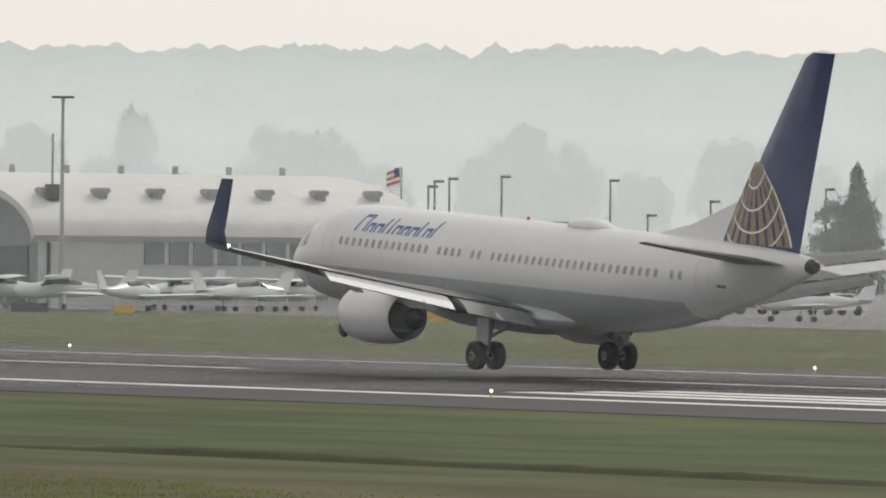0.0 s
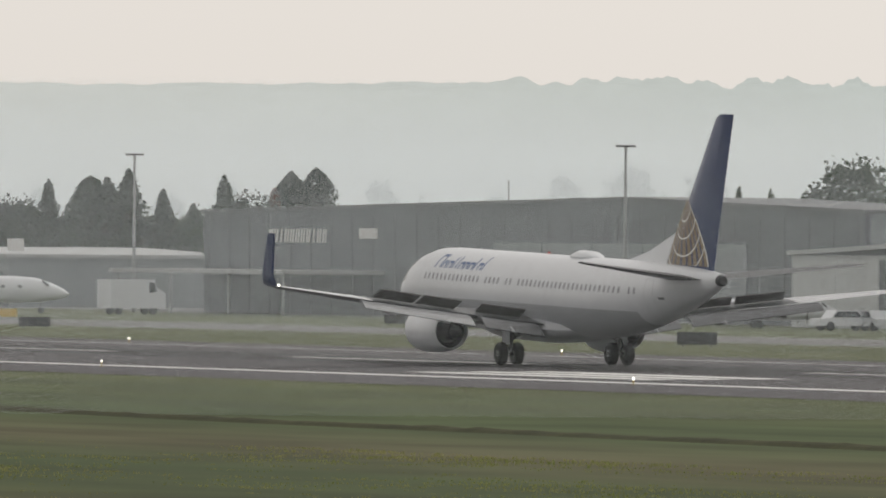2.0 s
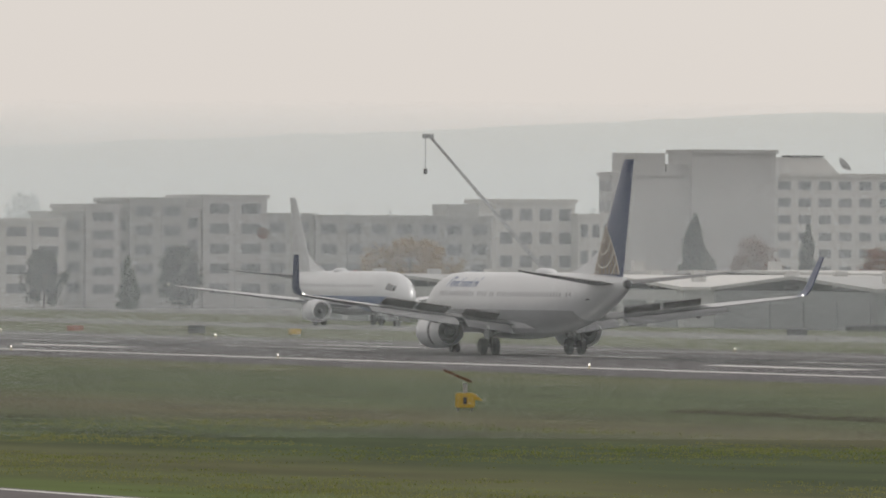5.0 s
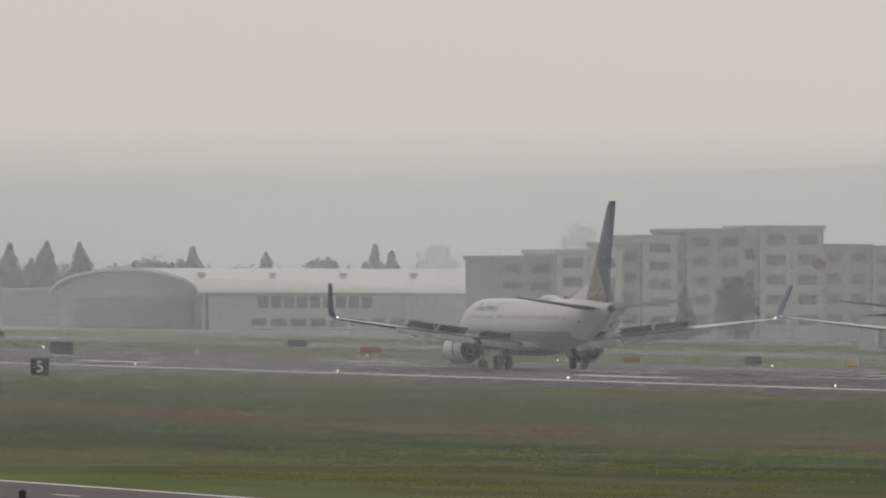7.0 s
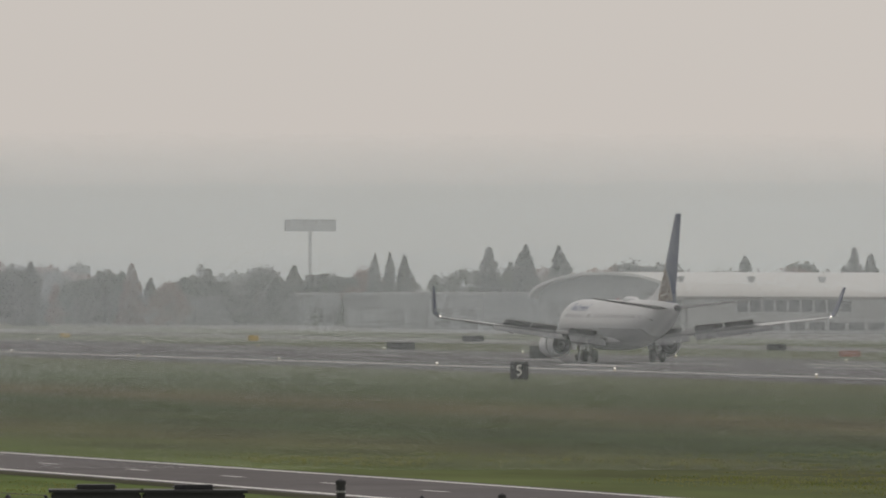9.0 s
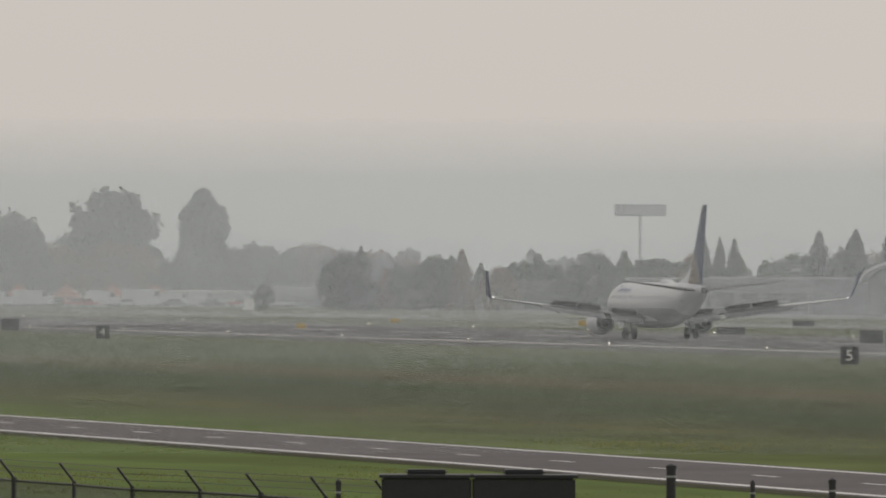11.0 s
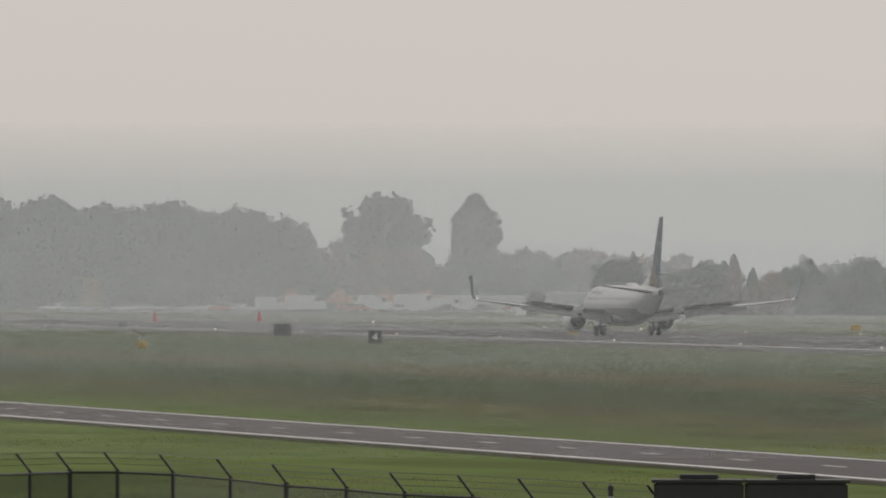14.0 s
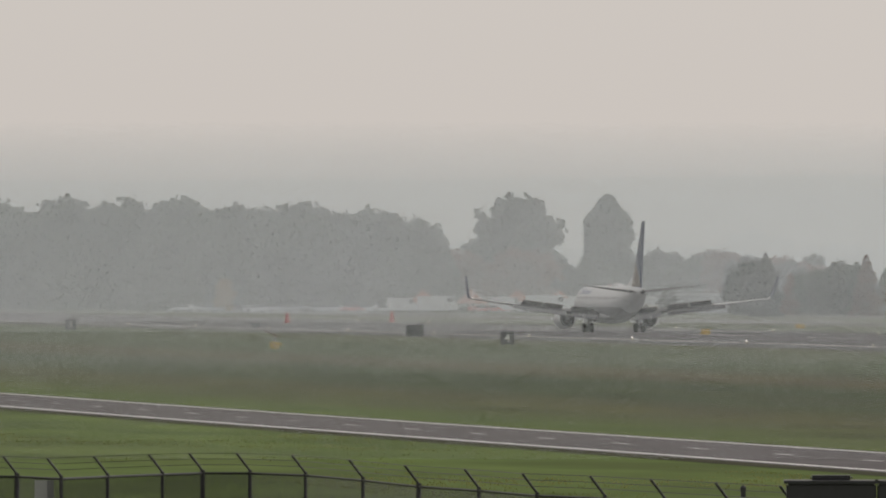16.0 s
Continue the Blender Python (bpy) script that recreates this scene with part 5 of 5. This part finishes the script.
# trees told apart one by one: bearing, distance, height, kind, colour, width
for b, d, h, kind, mat, w in (
        # over the dark hangar
        (23.24, 1050, 11.6, "cone", "conifer", .9), (23.36, 1050, 9.9, "round", "conifer", .8), (23.48, 1060, 10.6, "cone", "rust", 1.0), (23.56, 1060, 12.0, "column", "conifer", 1.0), (23.68, 1060, 12.3, "column", "conifer", 1.1),
        (22.4, 1090, 11.3, "cone", "conifer", .9), (22.6, 1090, 11.6, "column", "conifer", 1.4), (22.68, 1090, 11.5, "cone", "conifer", 1.2), (22.78, 1095, 12.4, "cone", "conifer", 1.2), (22.95, 1090, 10.6, "cone", "conifer", 1.0),
        (22.25, 1080, 9.5, "round", "conifer", .8), (22.12, 1085, 8.8, "round", "leaf", .9), (21.95, 1100, 11.6, "cone", "conifer", 1.0), (21.43, 1120, 10.1, "cone", "conifer", .9), (21.5, 1125, 9.2, "cone", "leaf", .9),
        (20.97, 1130, 9.6, "column", "conifer", 1.0), (21.05, 1130, 9.4, "column", "leaf", .9), (20.82, 1130, 9.0, "cone", "conifer", .8), (20.55, 1140, 8.7, "cone", "conifer", .8), (20.4, 1150, 10.4, "column", "conifer", 1.2),
        (19.85, 1290, 10.2, "cone", "conifer", .8), (19.31, 1290, 11.3, "cone", "conifer", 1.0), (19.6, 1300, 8.6, "round", "rust", .9), (17.95, 1330, 8.6, "round", "ochre", 1.5), (16.85, 1330, 7.6, "round", "conifer", .9), (16.2, 1330, 7.2, "round", "conifer", .8),
        (16.6, 1340, 6.5, "cone", "leaf", .9), (20.2, 1240, 7.6, "round", "rust", .8), (20.7, 1150, 7.2, "round", "rust", .8),
        # between the hangars
        (26.28, 930, 12.6, "round", "leaf", .95), (26.15, 930, 10.8, "cone", "leaf", .8), (26.62, 935, 13.2, "column", "leaf", 1.3), (26.68, 930, 10.2, "round", "rust", .9), (26.5, 935, 10.4, "round", "leaf", .8),
        (26.9, 940, 9.6, "round", "leaf", 1.0), (27.2, 940, 9.8, "round", "rust", .9), (27.42, 945, 11.3, "cone", "leaf", 1.2), (27.32, 940, 10.6, "round", "leaf", .7), (27.86, 920, 9.8, "round", "rust", 1.0), (27.95, 925, 10.6, "column", "leaf", 1.0),
        (28.2, 920, 9.4, "round", "rust", .9), (28.35, 925, 9.9, "column", "leaf", 1.0), (28.5, 920, 9.0, "round", "leaf", .9), (25.5, 960, 11.0, "cone", "leaf", .7), (25.6, 960, 10.8, "cone", "leaf", .7), (25.7, 960, 10.6, "cone", "leaf", .7), (25.85, 960, 10.4, "cone", "leaf", .6),
        (30.55, 1400, 21.0, "round", "leaf", .55), (31.2, 1500, 19.0, "round", "leaf", .9), (31.45, 1500, 18.5, "round", "leaf", .8), (32.4, 1500, 19.5, "round", "leaf", 1.0), (32.65, 1500, 17, "round", "leaf", .8), (29.1, 1500, 21, "round", "leaf", .9), (30.1, 1500, 16, "cone", "leaf", 1),
        (34.0, 1000, 11.0, "cone", "leaf", 1.0), (33.95, 980, 8.0, "round", "leaf", 1.0),
        # far side
        (13.55, 1900, 13.3, "cone", "conifer", 1.25), (13.71, 1900, 13.1, "cone", "conifer", 1.2), (13.375, 1900, 13.0, "cone", "conifer", 1.1), (14.25, 1850, 12.4, "cone", "conifer", 1.2), (14.1, 1850, 10.6, "round", "conifer", 1.3), (14.6, 1850, 11.4, "cone", "conifer", 1.2),
        (15.12, 1850, 12.9, "cone", "conifer", .9), (15.2, 1850, 11.8, "cone", "conifer", 1.1), (14.85, 1850, 9.8, "round", "rust", 1.2), (13.95, 1860, 9.8, "round", "rust", 1.4), (12.83, 1980, 12.0, "cone", "conifer", .8), (12.9, 1980, 12.2, "cone", "conifer", .7), (12.97, 1980, 12.0, "cone", "conifer", .9),
        (12.6, 2050, 8.5, "round", "conifer", 1.6), (12.75, 2050, 8.3, "round", "conifer", 1.4), (11.4, 2300, 10.5, "round", "leaf", .9), (12.0, 2200, 10.5, "cone", "leaf", 1.2),
        (10.43, 2400, 22.5, "column", "leaf", .92), (10.0, 2420, 22.0, "round", "leaf", .95), (9.85, 2420, 18, "cone", "leaf", 1.1), (9.3, 2350, 19.5, "round", "leaf", 1.1), (9.0, 2350, 20.5, "round", "leaf", 1.0), (8.7, 2350, 20.0, "round", "leaf", 1.0), (8.4, 2350, 21.0, "round", "leaf", 1.0), (8.1, 2350, 21.5, "round", "leaf", 1.0), (7.8, 2350, 21.5, "round", "leaf", 1.0), (7.5, 2350, 21.0, "round", "leaf", 1.0),
        (9.5, 2340, 17.5, "round", "leaf", 1.0), (10.7, 2300, 11.5, "round", "conifer", 1.0), (10.6, 2300, 9, "round", "conifer", 1.3), (8.6, 2150, 6.0, "round", "ochre", .7), (11.3, 2250, 9.5, "round", "conifer", .9), (10.72, 1950, 4.2, "round", "conifer", 1.0)):
    tree(b, d, h, kind, mat, w, seed=int(b * 50) % 4)
# a deep belt of tall broadleaved woods
for i in range(64):
    b = 7.2 + i * .037 + rng.uniform(-.02, .02)
    tree(b, rng.uniform(2290, 2440), (18.6 + 2.6 * noise.noise(Vector((b * 3.1, 4, 0))) + rng.uniform(-1.6, 1.0)) * (1 if b < 9.3 else .8), "round", rng.choice(("leaf", "leaf", "conifer")), rng.uniform(.55, .85), i % 4)
for i in range(40):
    b = 9.45 + i * .05 + rng.uniform(-.02, .02)
    tree(b, rng.uniform(2200, 2330), rng.uniform(7.5, 11.5), "round", rng.choice(("leaf", "conifer", "leaf", "rust")), rng.uniform(.9, 1.3), i % 4)
# rows behind
for i in range(44):
    b = 7.2 + i * .2 + rng.uniform(-.08, .08)
    if b < 16.2:
        base = 13.5 if b < 9.7 else 8.2
        tree(b, 2250 + rng.uniform(-80, 120), base * rng.uniform(.8, 1.1), rng.choice(("round", "round", "cone")), rng.choice(("leaf", "leaf", "conifer")), rng.uniform(.9, 1.5), i % 2)
for i in range(40):
    b = 20.7 + i * .065 + rng.uniform(-.02, .02)
    tree(b, 1160 + rng.uniform(-20, 40), rng.uniform(6.8, 9.4), rng.choice(("round", "cone", "column")), rng.choice(("conifer", "conifer", "leaf", "rust")), rng.uniform(.7, 1.1), i % 2)
for i in range(42):
    b = 24.6 + i * .25 + rng.uniform(-.1, .1)
    tree(b, 1750 + rng.uniform(-100, 200), rng.uniform(13, 21), "round", "leaf", rng.uniform(.7, 1.1), i % 2)
for i in range(30):
    b = 15.5 + i * .3 + rng.uniform(-.1, .1)
    tree(b, 2100 + rng.uniform(-100, 300), rng.uniform(13, 19), rng.choice(("round", "cone")), "leaf", rng.uniform(.7, 1.1), i % 2)


for i in range(46):
    b = 11.1 + i * .095 + rng.uniform(-.03, .03)
    tree(b, 1990 + rng.uniform(-40, 90), rng.uniform(7, 10.8), rng.choice(("round", "cone", "round")), rng.choice(("leaf", "conifer", "leaf", "rust")), rng.uniform(.9, 1.4), i % 2)


# ---- wooded hills on the horizon ----
def ridge(name, dist, heights, seed, rough, spikes):
    r = random.Random(seed)
    bm = bmesh.new()
    prev = None
    n = 1500
    for i in range(n + 1):
        b = 2 + 36 * i / n
        h = np.interp(b, [q[0] for q in heights], [q[1] for q in heights])
        h += rough * (noise.noise(Vector((b * 1.3, seed, 0))) + .6 * noise.noise(Vector((b * 4, seed, 3))))
        fade = np.interp(b, [q[0] for q in heights], [q[2] for q in heights])
        h += spikes * fade * (.55 * noise.noise(Vector((b * 4, seed, 7))) + .6 * noise.noise(Vector((b * 10, seed, 1))) + .45 * abs(noise.noise(Vector((b * 21, seed, 5))))) 
        p = spot(b, dist)
        q = spot(b, dist + 250)
        cur = (bm.verts.new(p.translation), bm.verts.new(p.translation * .995 + Vector((0, 0, h * .45))), bm.verts.new(q.translation + Vector((0, 0, h))), bm.verts.new(q.translation * 1.05))
        if prev:
            for j in range(3):
                bm.faces.new((prev[j], cur[j], cur[j + 1], prev[j + 1]))
        prev = cur
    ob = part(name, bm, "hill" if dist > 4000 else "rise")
    return tagged(ob, "glowing wooded hillside backdrop with haze painted in", "hills", kind="structure")


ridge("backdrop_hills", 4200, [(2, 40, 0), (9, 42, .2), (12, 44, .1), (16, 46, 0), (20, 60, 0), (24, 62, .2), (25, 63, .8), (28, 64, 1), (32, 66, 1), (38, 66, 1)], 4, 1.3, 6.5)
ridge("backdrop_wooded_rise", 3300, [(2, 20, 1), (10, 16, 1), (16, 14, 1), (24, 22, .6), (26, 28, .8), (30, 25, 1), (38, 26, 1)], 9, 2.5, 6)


# ---- haze stand-in: solid pale slanting strips facing the camera, thinning out with height ----
def haze_strips(dist, cover, slant, low=7.0, high=34.6):
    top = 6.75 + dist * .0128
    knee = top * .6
    # strips spaced closer than a pixel, on arcs around the camera
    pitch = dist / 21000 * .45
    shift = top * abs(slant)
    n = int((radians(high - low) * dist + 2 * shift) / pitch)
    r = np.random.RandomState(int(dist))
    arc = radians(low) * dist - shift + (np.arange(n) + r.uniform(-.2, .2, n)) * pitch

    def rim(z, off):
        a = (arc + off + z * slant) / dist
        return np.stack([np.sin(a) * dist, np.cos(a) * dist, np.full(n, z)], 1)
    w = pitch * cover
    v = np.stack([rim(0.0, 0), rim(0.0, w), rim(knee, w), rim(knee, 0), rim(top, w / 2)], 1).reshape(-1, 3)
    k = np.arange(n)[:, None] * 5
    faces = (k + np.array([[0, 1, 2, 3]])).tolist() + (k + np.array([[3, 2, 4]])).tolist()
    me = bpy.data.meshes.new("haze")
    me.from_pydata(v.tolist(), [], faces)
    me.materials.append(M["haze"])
    return tagged(new("haze", me), "pale upright strips standing in for haze over the airfield", "haze", kind="stuff")


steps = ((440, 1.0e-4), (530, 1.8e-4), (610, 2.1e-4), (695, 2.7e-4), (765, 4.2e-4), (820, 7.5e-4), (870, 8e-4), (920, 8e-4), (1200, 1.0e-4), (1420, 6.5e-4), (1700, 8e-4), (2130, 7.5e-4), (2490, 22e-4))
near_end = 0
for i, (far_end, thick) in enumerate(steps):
    haze_strips(far_end, 1 - math.exp(-thick * (far_end - near_end)), (.36, -.3, .24, -.42)[i % 4])
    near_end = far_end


# ---- tyre smoke ----
def smoke_cloud(label, L, W, H, n, seed):
    r = random.Random(seed)
    vs, fs = [], []
    lobes = [(Vector((r.uniform(-W, W) / 2, r.uniform(-L, L) / 2, 0)), r.uniform(.35, 1.0)) for _ in range(26)]
    for i in range(n):
        c, s = r.choice(lobes)
        d = Vector((r.gauss(0, .4), r.gauss(0, .4), 0)) * H
        z = abs(r.gauss(0, .38)) * H * s
        p = c + d + Vector((0, 0, z + .02))
        nrm = Vector((r.gauss(0, 1), r.gauss(0, 1), r.gauss(0, 1))).normalized()
        u = nrm.orthogonal().normalized() * .022
        v = nrm.cross(u)
        k = len(vs)
        vs += [p + u, p + v, p - u, p - v]
        fs.append((k, k + 1, k + 2, k + 3))
    me = bpy.data.meshes.new("tyre_smoke")
    me.from_pydata(vs, [], fs)
    me.materials.append(M["smoke"])
    return tagged(new("tyre_smoke", me), label, "smoke", kind="stuff")


main_smoke = smoke_cloud("white tyre smoke drifting low over the runway", 15, 7, 1.5, 70000, 1)
nose_smoke = smoke_cloud("thin pale tyre smoke behind the nose wheel", 11, 3, 2.6, 22000, 2)


# ---- what moves ----
def motions():
    rows = []
    for t, y in ROLL_OUT:
        pitch = float(np.interp(t, [0, .5, 1, 1.5, 2, 2.4, 2.7], [2.6, 2.45, 2.2, 1.9, 1.4, .4, 0]))
        lift = float(np.interp(t, [0, .45, 1, 1.5, 2, 2.4], [.87, .55, .42, .36, .28, CROWN]))
        yaw = float(np.interp(t, [0, .5, 1, 1.5, 2, 2.5, 3, 3.6, 4, 5, 7.5, 9, 12], [1.1, 1.1, 1.05, .95, .83, .3, .05, -.55, -.8, -.85, -.57, -.36, 0]))
        rows.append((t, pose(XC, y, lift, pitch, 0, -yaw)))
    walk(jetliner, rows)
    for leg in jet_moving["gear"]:      # the struts hang long until the weight settles
        walk(leg, [(t, pose(0, 0, -a)) for t, a in ((0, .34), (.45, .28), (1.5, .2), (2.4, 0), (16, 0))])
    for side, w in jet_moving["wings"]:  # the wings bend upwards while they carry the weight
        root = pose(side * 1.9, 0, 2.0)
        walk(w, [(t, root @ pose(0, 0, 0, 0, -side * a) @ root.inverted()) for t, a in ((0, 2.4), (.5, 1.6), (1, .8), (1.5, .3), (2, 0), (16, 0))])
    for sp, base in jet_moving["spoilers"]:
        walk(sp, [(t, base @ pose(0, 0, 0, -a)) for t, a in ((0, 0), (1.3, 0), (2.0, 33), (16, 33))])
    for sl in jet_moving["sleeves"]:
        walk(sl, [(t, pose(0, a, 0)) for t, a in ((0, 0), (2.1, 0), (2.8, .55), (10.0, .55), (11.5, 0), (16, 0))])
    taxi_liner.scale = (.95, .95, .95)
    walk(taxi_liner, [(t, pose(342, 1074.5 - 9.0 * (t - 5.0), 0, 0, 0, 180)) for t in (0, 4, 5, 8, 16)])
    walk(main_smoke, [(0, pose(XC, 423, -4.5)), (.3, pose(XC, 423, -4.0)), (.5, pose(XC, 423, CROWN)), (1.0, pose(XC, 434, .4)), (2.5, pose(XC, 442, 1.2)), (16, pose(XC, 450, 3))])
    walk(nose_smoke, [(0, pose(XC, 586, -7)), (2.2, pose(XC, 586, -6)), (2.5, pose(XC, 587, -1.9)), (3.0, pose(XC, 589, 0)), (3.6, pose(XC, 592, .6)), (16, pose(XC, 625, 2))])


motions()
